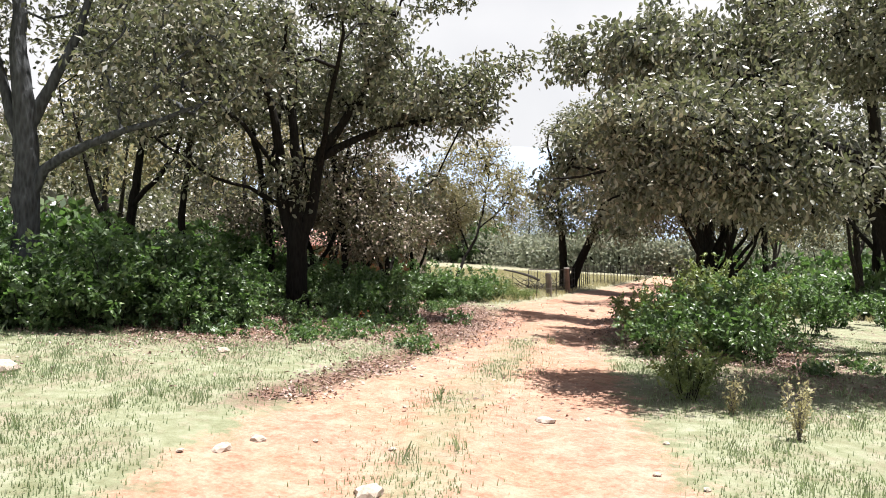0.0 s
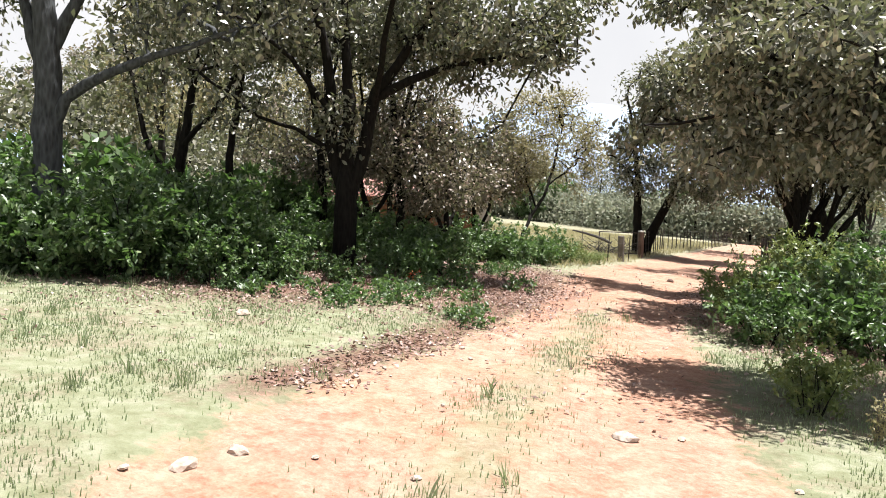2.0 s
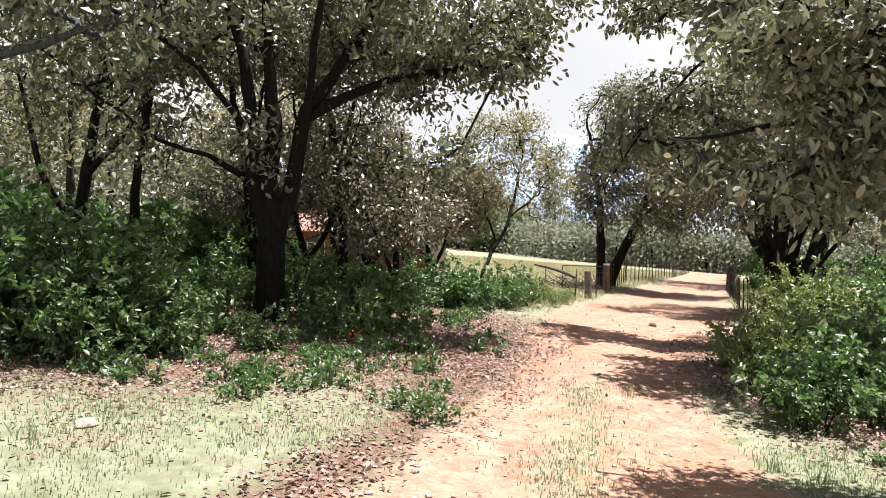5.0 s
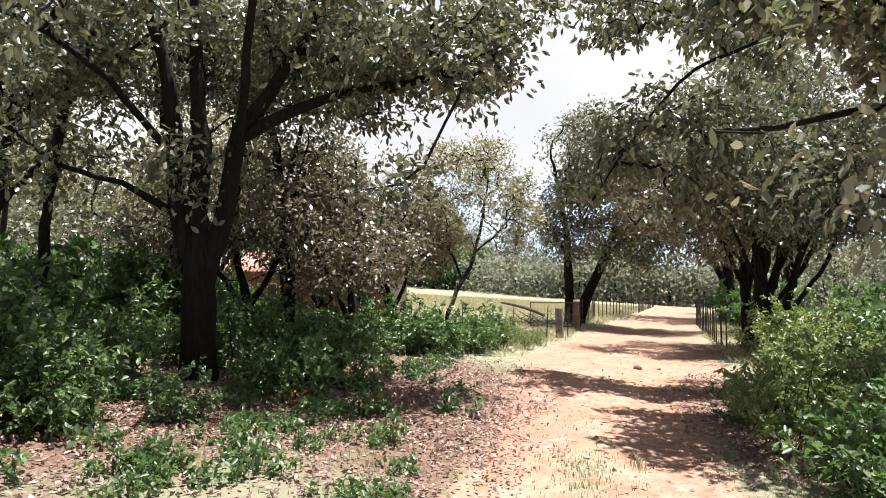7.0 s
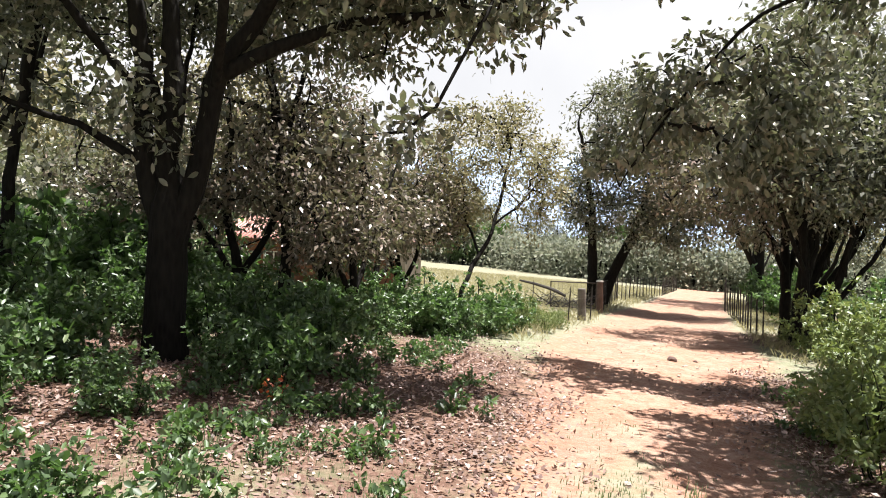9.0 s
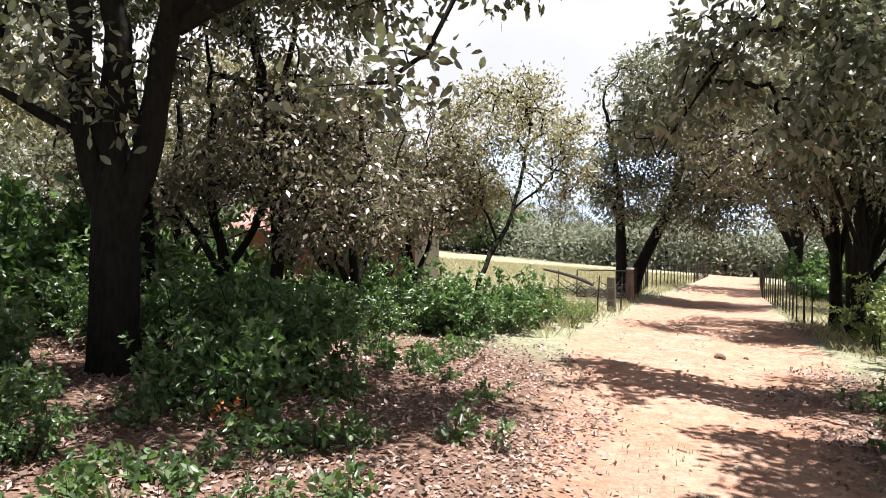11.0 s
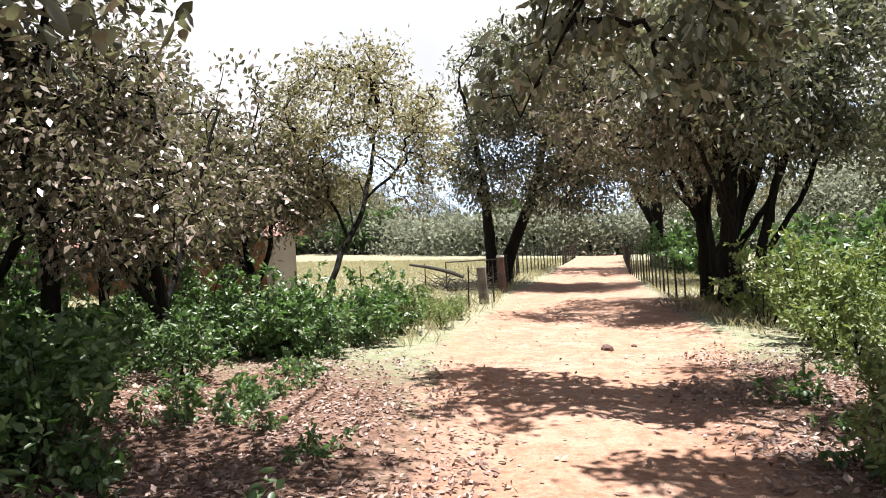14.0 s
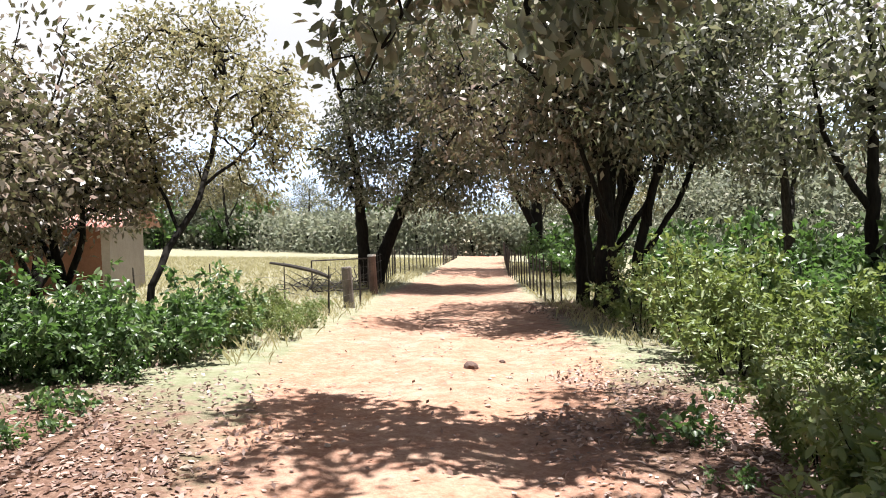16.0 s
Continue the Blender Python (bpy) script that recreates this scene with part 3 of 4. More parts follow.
# leaning pale tree above the bushes
tree("leaning_tree", 5,
     [[(0, 0, -0.1, 0.075), (0.05, 0.1, 0.5, 0.06), (0.2, 0.2, 1.1, 0.055), (0.5, 0.6, 1.6, 0.05), (0.8, 1.2, 2.2, 0.045), (1.1, 1.9, 3.2, 0.04), (1.3, 2.3, 4.4, 0.02)],
      [(0.5, 0.6, 1.6, 0.035), (0.2, 1.2, 2.4, 0.03), (-0.2, 1.6, 3.3, 0.02)],
      [(0.9, 1.4, 2.4, 0.03), (1.6, 1.8, 3.0, 0.025), (2.1, 2.2, 3.6, 0.015)]],
     [(0.9, 2.2, 3.8, 1.9, 1.7, 1.9), (1.4, 2.4, 2.8, 1.0, 1.2, 1.0), (-0.2, 1.8, 3.0, 1.2, 1.2, 1.2)],
     330, 38, (0.12, 0.054), stand(0.35, 23.6), "slender leaning tree with pale yellowish leaves above bushes", "tree", M_BARK, M_LEAF_PALE, 0.19, 0.3, -0.1, False)

# twiggy russet trees between the oak and the house
for k, (tx, ty, sc) in enumerate([(-2.9, 23.9, 1.2), (-2.0, 27.4, 1.05), (-4.3, 26.6, 1.1), (-1.0, 25.4, 0.95), (-3.7, 20.4, 1.12), (-5.6, 23.5, 1.15), (-1.6, 20.6, 0.95)]):
    tree("twiggy_tree", 20 + k,
         [[(0, 0, -0.1, 0.10), (0.1, 0, 0.8, 0.085), (0.3, 0.1, 1.8, 0.07), (0.2, 0.2, 3.0, 0.05), (0.3, 0.2, 4.2, 0.02)],
          [(0.05, 0, 0.5, 0.07), (0.6, 0, 1.2, 0.055), (1.2, 0.1, 1.9, 0.04), (1.9, 0.2, 2.3, 0.02)],
          [(0.1, 0, 0.6, 0.06), (-0.5, -0.1, 1.7, 0.05), (-0.9, 0, 2.8, 0.03), (-1.2, 0.1, 3.6, 0.015)]],
         [(0.3, 0, 3.1, 2.1, 1.6, 1.3), (1.2, 0, 2.2, 1.4, 1.3, 0.9), (-0.7, 0, 2.7, 1.4, 1.3, 1.2), (0.3, -0.3, 1.8, 1.5, 1.3, 0.6)],
         240, 24, (0.135, 0.062), stand(tx, ty, 40 * k) @ Matrix.Scale(sc, 4), "low twiggy tree with russet leaves before a house", "tree", M_BARK, M_LEAF_BROWN, 0.17, 0.3, 0.0, False, "russet trees")

# pair of thin straight trees
for k, (tx, ty, dx) in enumerate([(-2.9, 20.2, -0.5), (-5.0, 20.2, -0.6), (-7.0, 18.6, 0.5)]):
    tree("thin_tree", 30 + k,
         [[(0, 0, -0.1, 0.12), (0.02, 0, 1.5, 0.10), (dx * 0.4, 0, 3.4, 0.085), (dx, 0, 5.4, 0.06), (dx * 1.3, 0, 7.4, 0.02)],
          [(dx * 0.3, 0, 3.0, 0.06), (dx * 0.2 + 0.3, 0.1, 4.6, 0.045), (dx * 0.2 + 0.5, 0.2, 6.6, 0.02)]],
         [(dx, 0, 6.4, 1.8, 1.8, 1.7), (dx + 0.6, 0.3, 5.2, 1.5, 1.5, 1.0)],
         270, 36, (0.14, 0.064), stand(tx, ty), "thin straight tree with a high sparse crown", "tree", M_BARK, M_LEAF_OAK, 0.22, 0.3, 0.05, False, "thin trees")

# tree of two trunks by the gate
tree("gate_tree", 6,
     [[(0, 0, -0.1, 0.27), (0.0, 0, 1.0, 0.22), (-0.05, 0, 2.2, 0.2), (-0.1, 0, 3.6, 0.16), (-0.4, 0.1, 5.4, 0.11), (-0.8, 0.2, 7.6, 0.05)],
      [(0.45, 0.2, -0.1, 0.28), (0.6, 0.2, 0.8, 0.23), (1.05, 0.2, 1.8, 0.21), (1.6, 0.2, 3.0, 0.18), (2.2, 0.3, 4.8, 0.13), (2.8, 0.4, 7.0, 0.06)],
      [(-0.08, 0, 2.9, 0.10), (-0.8, -0.5, 4.0, 0.08), (-1.5, -1.0, 4.6, 0.05), (-2.2, -1.4, 4.6, 0.02)],
      [(1.7, 0.2, 3.2, 0.11), (3.0, -0.4, 4.4, 0.09), (4.2, -0.8, 5.4, 0.05)]],
     [(1.4, 0, 7.4, 2.7, 3.0, 2.4), (-0.2, -0.5, 4.8, 1.4, 1.8, 1.8), (3.8, 0, 6.2, 3.0, 2.8, 2.8), (0.7, -1.0, 3.6, 2.0, 1.4, 1.2), (3.0, -0.8, 3.7, 2.4, 1.6, 1.4)],
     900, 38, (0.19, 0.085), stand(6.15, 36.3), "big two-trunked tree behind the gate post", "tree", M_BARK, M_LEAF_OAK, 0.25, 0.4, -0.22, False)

# group of trees inside the right fence
for k, (tx, ty, lean, rad) in enumerate([(10.7, 29.3, -0.2, 0.17), (9.75, 26.6, 0.45, 0.18), (10.6, 27.8, 1.0, 0.15), (9.35, 25.5, -0.15, 0.11), (10.3, 26.0, 0.95, 0.12)]):
    q = min(k, 2)
    tree("shade_tree", 40 + k,
         [[(0, 0, -0.1, rad * 1.25), (-0.02, 0, 1.2, rad), (lean * 0.4, 0.05, 2.6, rad * 0.85), (lean, 0, 4.2, rad * 0.6), (lean * 1.8, 0.1, 7.0, 0.04)],
          [(lean * 0.3, 0, 2.0, rad * 0.55), (lean - 0.9, -0.6, 3.6, rad * 0.42), (lean - 2.0, -1.4, 4.6, 0.05), (lean - 3.2, -2.0, 5.2, 0.025)],
          [(lean * 0.2, 0, 1.4, rad * 0.6), (lean + 0.5, 0.2, 3.0, rad * 0.5), (lean + 1.2, 0.4, 4.8, 0.06), (lean + 1.7, 0.6, 6.6, 0.025)]],
         [(lean, 0, 6.8, 2.6, 2.6, 2.6), (lean - 1.8 + q * 0.9, -1.2, 4.6, 2.2, 2.0, 1.8), (-3.8 + 2.2 * q, -3.6 + 0.9 * q, 5.2, 2.0, 2.2, 1.9)] if k < 3 else [(lean * 1.3, -0.3, 5.8, 1.9, 1.8, 2.0), (lean * 0.8, -0.6, 3.8, 1.2, 1.2, 0.8)],
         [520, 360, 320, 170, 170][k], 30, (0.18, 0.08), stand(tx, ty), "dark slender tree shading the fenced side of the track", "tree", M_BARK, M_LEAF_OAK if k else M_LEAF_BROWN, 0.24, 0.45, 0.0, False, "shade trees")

# ---- wood behind, on both sides and across the clearing ----
rng = np.random.default_rng(77)
kinds = []
for k, (bark, lm) in enumerate([(M_BARK, M_LEAF_OAK), (M_BARK_GREY, M_LEAF_OAK), (M_BARK, M_LEAF_BROWN), (M_BARK_GREY, M_LEAF_PALE)]):
    lean = rng.uniform(-0.8, 0.8)
    kinds.append(tree("woodland_tree", 60 + k,
                      [[(0, 0, -0.2, 0.20), (0.05, 0, 1.4, 0.16), (lean * 0.5, 0.1, 3.0, 0.12), (lean, 0.2, 5.2, 0.08), (lean * 1.2, 0.2, 7.4, 0.03)],
                       [(0.05, 0, 1.0, 0.10), (-0.9, 0.1, 2.4, 0.08), (-1.4, 0.2, 4.0, 0.05), (-1.8, 0.3, 5.6, 0.02)],
                       [(lean * 0.4, 0, 2.4, 0.08), (lean + 1.0, -0.2, 3.8, 0.06), (lean + 1.6, -0.3, 5.6, 0.02)]],
                      [(lean, 0.2, 6.2, 2.4, 2.4, 2.0), (-1.4, 0.2, 4.4, 1.7, 1.7, 1.4), (lean + 1.4, -0.2, 4.6, 1.7, 1.7, 1.5)],
                      140, 24, (0.25, 0.115), stand([-9.4, 16.6, 19.4, -12.5][k], [20.8, 28.2, 26.0, 26.0][k], 50 * k),
                      ["dark forked woodland tree among undergrowth", "grey forked tree behind the fence", "russet woodland tree with a forked trunk", "pale-leaved woodland tree behind bushes"][k],
                      "tree", bark, lm, 0.3, 0.3, -0.05, False, "woodland trees", 7))
spots = [(-8.8, 20.0), (-7.4, 23.0), (13.9, 26.0), (14.8, 24.0)]
for _ in range(9000):
    x, y = rng.uniform(-60, 75), rng.uniform(8, 125)
    mid = np.interp(y, ROAD_Y, ROAD_X)
    left = x < -7.0 and y < 62 and y > 13.5
    right = x > 14.0 and x > mid + 4.5 and y > 12
    far = y > 80 and abs(x - mid) > 4
    if not (left or right or far) or (-9 < x < 3 and 27 < y < 42):
        continue
    if all((x - a) ** 2 + (y - b) ** 2 > (2.5 + 0.03 * y) ** 2 for a, b in spots):
        spots.append((x, y))
    if len(spots) >= 150:
        break
spots = spots[3:]
for k, (x, y) in enumerate(spots):
    copy_thing(kinds[k % 4], stand(x, y, rng.uniform(0, 360)) @ Matrix.Scale(rng.uniform(0.85, 1.3), 4))
copy_thing(kinds[0], stand(17.6, 47.0, 30) @ Matrix.Scale(2.1, 4))


# ---- far woods that close the view ----
def far_woods(name, seed, line, depth, height, n, leafmat, label, leaf=0.48):
    """A deep belt of foliage and thin trunks along a line, with an uneven top and gaps."""
    r = np.random.default_rng(seed)
    line = np.array(line, float)
    seg = np.linalg.norm(np.diff(line, axis=0), axis=1)
    run = np.concatenate([[0], np.cumsum(seg)])
    d = r.uniform(0, run[-1], n)
    x, y = np.interp(d, run, line[:, 0]), np.interp(d, run, line[:, 1])
    x, y = x + r.normal(0, depth, n), y + np.abs(r.normal(0, depth, n))
    top = height * (0.72 + 0.28 * wave(d, d * 0.3, 0.55, seed) + 0.12 * wave(d, y, 1.9, seed))
    f = r.uniform(0, 1, n)
    z = top * f ** 0.8
    keep = (wave(d + 1.5 * y, z * 1.5, 1.1, seed + 2) + 0.5 * wave(d * 2.3, z * 2.7, 1.3, seed)) > -0.25 - 0.5 * (f < 0.25)
    x, y, z, d = x[keep], y[keep], z[keep], d[keep]
    c = np.stack([x, y, ground_z(x, y) + z], -1)
    ob = put_mesh(name, leaves_mesh(name, r, c, leaf, leaf * 0.54, 0.2, 0.8, False), leafmat)
    tagged(ob, label, "woods", kind="stuff")
    chains = []
    for q in np.arange(0, run[-1], 2.3):
        q = q + r.uniform(-1, 1)
        tx, ty = np.interp(q, run, line[:, 0]) + r.normal(0, depth * 0.5), np.interp(q, run, line[:, 1]) + r.uniform(0, depth)
        b = np.array([tx, ty, gz(tx, ty) - 0.2])
        h, lx = height * r.uniform(0.6, 0.95), r.normal(0, 0.6)
        chains.append((np.array([b, b + (lx * 0.2, 0, h * 0.3), b + (lx * 0.7, 0.1, h * 0.65), b + (lx, 0.2, h)]), np.array([0.17, 0.13, 0.09, 0.03]) * r.uniform(0.7, 1.3)))
    tagged(put_mesh(name + "_trunks", tubes_mesh(name, chains, 6), M_BARK, None), "thin dark trunks deep in the far woods", "woods", kind="stuff")


far_woods("far_woods", 11, [(-45, 82), (-10, 88), (6, 86), (13, 74), (22, 71), (40, 76), (60, 70)], 3.0, 5.3, 95000, M_LEAF_HAZED, "dull green woods across the far side of the clearing, paled by painted haze")
far_woods("far_woods", 12, [(23, 14), (26, 24), (29, 36), (33, 50), (40, 64)], 2.0, 8.5, 85000, M_LEAF_HAZED, "dull green woods beyond the fenced side of the track, paled by painted haze", 0.32)
far_woods("far_woods", 13, [(-20, 12), (-18, 20), (-17, 30), (-18, 42), (-24, 60), (-30, 78)], 2.0, 6.4, 62000, M_LEAF_OAK, "dull green woods behind the undergrowth", 0.3)


# ---- bushes ----
def bush(seed, h, w, leafmat, leaf, count, label, m, group, whorl=8, fine=True, stems=18, name="bush"):
    """Stems that fork into twigs, each twig ending in a whorl of leaves."""
    ob = thing(name, m, label, name, group)
    r = np.random.default_rng(seed)
    chains, tips, ways = [], [], []
    each = max(2, count // (stems * whorl))
    for _ in range(stems):
        a, s = r.uniform(0, 2 * np.pi), r.uniform(0.15, 1)
        p0 = np.array([0.12 * np.cos(a), 0.12 * np.sin(a), -0.05])
        p2 = np.array([w * s * np.cos(a), w * s * np.sin(a), h * r.uniform(0.5, 1.15) * (1 - 0.4 * s * s)])
        pm = (p0 + p2) / 2 + np.array([0, 0, 0.15 * h]) + r.normal(0, 0.06, 3) * min(1, h)
        line = np.array([p0, (p0 + pm) / 2 + r.normal(0, 0.02, 3) * min(1, h), pm, (pm + p2) / 2 + r.normal(0, 0.03, 3) * min(1, h), p2])
        chains.append((line, np.linspace(0.012, 0.003, 5) * min(1.0, h + 0.05)))
        for f in np.append(r.uniform(0.12, 1, each - 1), 1.0):
            i = min(3, int(f * 4))
            q = line[i] + (line[i + 1] - line[i]) * (f * 4 - i)
            out = np.array([np.cos(a), np.sin(a), 0.6]) * 0.6 + r.normal(0, 0.6, 3)
            end = q + out / np.linalg.norm(out) * r.uniform(0.10, 0.30) * min(1.0, h)
            end[2] = abs(end[2] - 0.03) + 0.03
            tips.append(end)
            ways.append(out)
    for chain in chains[:9]:
        put_mesh("stem", tubes_mesh("stem", [chain], 4), M_BARK, ob)
    c = np.repeat(np.array(tips), whorl, 0) + r.normal(0, 0.025, (len(tips) * whorl, 3))
    put_mesh("foliage", leaves_mesh("foliage", r, c, leaf[0], leaf[1], 0.15, 1.1, fine, np.repeat(np.array(ways), whorl, 0) * 0.35), leafmat, ob)
    return ob


greens = [bush(200 + k, [1.3, 1.0, 1.6][k], [0.9, 0.8, 0.9][k], M_LEAF_GREEN, (0.125, 0.06), 1700, "dense green leafy bush in the undergrowth", stand(*[(-4.9, 13.4), (-1.9, 16.4), (-5.6, 12.4)][k]), "green bushes") for k in range(3)]
limes = [bush(210 + k, [1.5, 1.1][k], [0.9, 0.8][k], M_LEAF_LIME, (0.11, 0.048), 1800, "sunlit yellow-green bush beside the track", stand(*[(7.4, 20.2), (4.9, 14.6)][k]), "yellow-green bushes") for k in range(2)]
thickets = [bush(220 + k, 1.5, 1.0, M_LEAF_GREEN, (0.24, 0.12), 560, "dark green undergrowth deep among the trees", stand(*[(-8.5, 17.0), (16.0, 24.0)][k]), "thickets", 7, False, 12, "thicket") for k in range(2)]
EDGE = np.array([(-9.0, 8.6), (-7.0, 9.9), (-5.2, 11.2), (-3.3, 12.8), (-2.3, 14.4), (-1.5, 17.0), (-0.3, 19.8), (1.0, 21.8)])
r = np.random.default_rng(5)
place = []
for _ in range(3000):
    f = r.uniform(0, len(EDGE) - 1)
    i = min(len(EDGE) - 2, int(f))
    e = EDGE[i] + (EDGE[i + 1] - EDGE[i]) * (f - i)
    back = r.uniform(0.3, 5.0)
    n = np.array([-(EDGE[i + 1] - EDGE[i])[1], (EDGE[i + 1] - EDGE[i])[0]])
    p = e + n / np.linalg.norm(n) * back
    if 12.2 < p[1] < 16.6 and abs(p[0] + 2.1 + 0.34 * (p[1] - 12.2)) < 1.0:
        continue
    if all(np.hypot(*(p - q[:2])) > 0.95 for q in place):
        place.append((p[0], p[1], back))
    if len(place) >= 74:
        break
for k, (x, y, back) in enumerate(place):
    s = r.uniform(0.55, 0.9) * (1.0 if x > -4.6 else 1.35)
    copy_thing(greens[k % 3], stand(x, y, r.uniform(0, 360)) @ Matrix.Scale(s, 4))
for k, (x, y, s) in enumerate([(2.75, 7.9, 0.5), (2.95, 8.4, 0.45), (3.85, 13.5, 0.75), (4.2, 14.7, 0.7), (6.4, 14.2, 0.7), (5.3, 16.2, 0.6), (6.3, 17.2, 0.55), (6.8, 18.8, 0.85), (7.6, 19.6, 1.0), (8.4, 21.0, 1.05), (8.0, 22.4, 0.9), (8.9, 19.6, 1.1), (9.4, 23.2, 0.7), (1.5, 22.6, 0.6), (2.0, 24.2, 0.5), (2.6, 26.0, 0.4), (2.3, 23.2, 0.35), (2.9, 25.0, 0.35), (2.2, 25.4, 0.45), (3.1, 27.0, 0.35), (1.8, 26.6, 0.4), (3.6, 28.4, 0.3), (2.6, 28.2, 0.35), (1.2, 24.6, 0.5), (9.3, 25.0, 0.35), (8.6, 24.0, 0.4), (9.6, 27.0, 0.3)]):
    copy_thing(limes[k % 2], stand(x, y, r.uniform(0, 360)) @ Matrix.Scale(s, 4))
for k, (x, y, s) in enumerate([(-2.6, 13.3, 0.42), (-1.75, 14.8, 0.8), (-2.3, 14.9, 0.45), (-3.7, 12.5, 0.6), (-3.2, 14.2, 0.4), (-1.3, 15.9, 0.65), (0.2, 20.4, 0.75), (0.8, 21.4, 0.8), (1.3, 22.5, 0.75), (-0.4, 20.6, 0.8), (-0.2, 22.2, 0.85), (-4.3, 11.7, 0.7), (-6.3, 10.7, 1.0), (-7.2, 10.6, 1.15), (-5.4, 11.4, 1.0), (-7.9, 10.9, 1.15), (-6.7, 11.3, 1.15), (6.0, 15.0, 0.8), (6.9, 16.4, 0.7), (7.8, 17.6, 0.9), (9.6, 20.6, 1.0), (10.2, 18.6, 0.9), (11.4, 21.6, 1.1), (8.2, 15.8, 0.9), (12.6, 19.6, 1.0), (14.0, 22.6, 1.1), (10.0, 25.8, 0.7), (9.9, 14.5, 0.8), (13.2, 25.0, 1.0), (15.6, 20.0, 1.0)]):
    copy_thing(greens[k % 3], stand(x, y, r.uniform(0, 360)) @ Matrix.Scale(s, 4))
for k, (x, y, s) in enumerate([(3.6, 11.5, 0.75), (3.9, 12.4, 0.7), (4.6, 12.0, 0.9), (5.3, 13.2, 0.7), (4.9, 11.0, 0.7)]):
    copy_thing(greens[k % 2], stand(x, y, k * 77) @ Matrix.Scale(s, 4))

# seedlings in the leaf litter
sprigs = [bush(230 + k, [0.22, 0.3][k], [0.22, 0.26][k], M_LEAF_GREEN, (0.085, 0.042), [150, 200][k], "low sparse green seedling in the leaf litter", stand(*[(-1.6, 13.0), (-0.9, 17.9)][k]), "seedlings", 6, True, 9, "seedling") for k in range(2)]
for k in range(150):
    x, y = (r.uniform(-5.4, -0.4), r.uniform(10.8, 14.6)) if k < 30 else (r.uniform(-4.4, 0.6), r.uniform(10.5, 20.5)) if k < 115 else (r.uniform(3.6, 7.0), r.uniform(9.5, 18.5))
    if road_side(x, y) < 0.1 or np.hypot(x + 3.35, y - 15.4) < 0.7:
        continue
    copy_thing(sprigs[k % 2], stand(x, y, r.uniform(0, 360)) @ Matrix.Scale(r.uniform(0.5, 1.05), 4))

# undergrowth deep in the wood, on both sides and across the clearing
for k in range(120):
    if k < 45:
        x, y, sc = r.uniform(-17, -5.5), r.uniform(15, 30), r.uniform(0.8, 1.35)
    elif k < 80:
        x, y, sc = r.uniform(13, 26), r.uniform(17, 45), r.uniform(1.0, 1.7)
        x = max(x, np.interp(y, ROAD_Y, ROAD_X) + 4)
    else:
        x, y, sc = r.uniform(-25, 45), r.uniform(80, 92), r.uniform(2.0, 3.4)
        if abs(x - np.interp(y, ROAD_Y, ROAD_X)) < 3.5:
            continue
    if -9 < x < 2 and 28 < y < 42:
        continue
    copy_thing(thickets[k % 2], stand(x, y, r.uniform(0, 360)) @ Matrix.Scale(sc, 4))


# ---- gate, posts and fences ----
def post(name, x, y, h, rad, material, label, tilt=(0, 0), cap=None, seed=0):
    r = random.Random(seed)
    ob = thing(name, stand(x, y, 0, 0.0), label, "post")
    bm = bmesh.new()
    pts = [(tilt[0] * z, tilt[1] * z, z) for z in (-0.25, 0.15, 0.45, h * 0.7, h - 0.03, h)]
    add_tube(bm, pts, [rad * 1.05, rad, rad * r.uniform(0.93, 1.05), rad * 0.97, rad * 0.95, rad * 0.86], 10)
    part("shaft", bm, material, ob)
    if cap:
        bm = bmesh.new()
        add_tube(bm, [(tilt[0] * h, tilt[1] * h, h - 0.01), (tilt[0] * h, tilt[1] * h, h + 0.05)], [rad * 1.12, rad * 1.0], 10)
        part("cap", bm, cap, ob, "pale painted post top")
    return ob


post("gate_post", 4.33, 29.1, 0.98, 0.13, M_POST, "weathered grey wooden gate post on bare earth", (-0.04, 0), seed=1)
post("gate_post", 5.82, 33.3, 1.16, 0.12, M_POST_RED, "reddish wooden gate post with a white top", (-0.03, 0), M_WHITE, 2)


def build_gate():
    g0 = gz(5.0, 33.2)
    ob = thing("farm_gate", pose(5.62, 33.1, g0, 0, 0, 176), "open steel tube gate with wire mesh, hung on a post", "gate")
    w, lo, hi, rad = 1.65, 0.14, 1.05, 0.022
    for nm, a, b in (("top_rail", (0, 0, hi), (w, 0, hi)), ("bottom_rail", (0, 0, lo), (w, 0, lo)), ("hinge_stile", (0, 0, lo), (0, 0, hi)), ("latch_stile", (w, 0, lo), (w, 0, hi))):
        bm = bmesh.new()
        add_tube(bm, [a, b], [rad, rad], 8)
        part(nm, bm, M_RUST, ob)
    for i in range(1, 12):
        bm = bmesh.new()
        add_tube(bm, [(w * i / 12, 0, lo), (w * i / 12, 0, hi)], [0.004, 0.004], 5)
        part("wire", bm, M_WIRE, ob)
    for z in (0.36, 0.58, 0.80):
        bm = bmesh.new()
        add_tube(bm, [(0, 0, z), (w, 0, z)], [0.004, 0.004], 5)
        part("wire", bm, M_WIRE, ob)


build_gate()


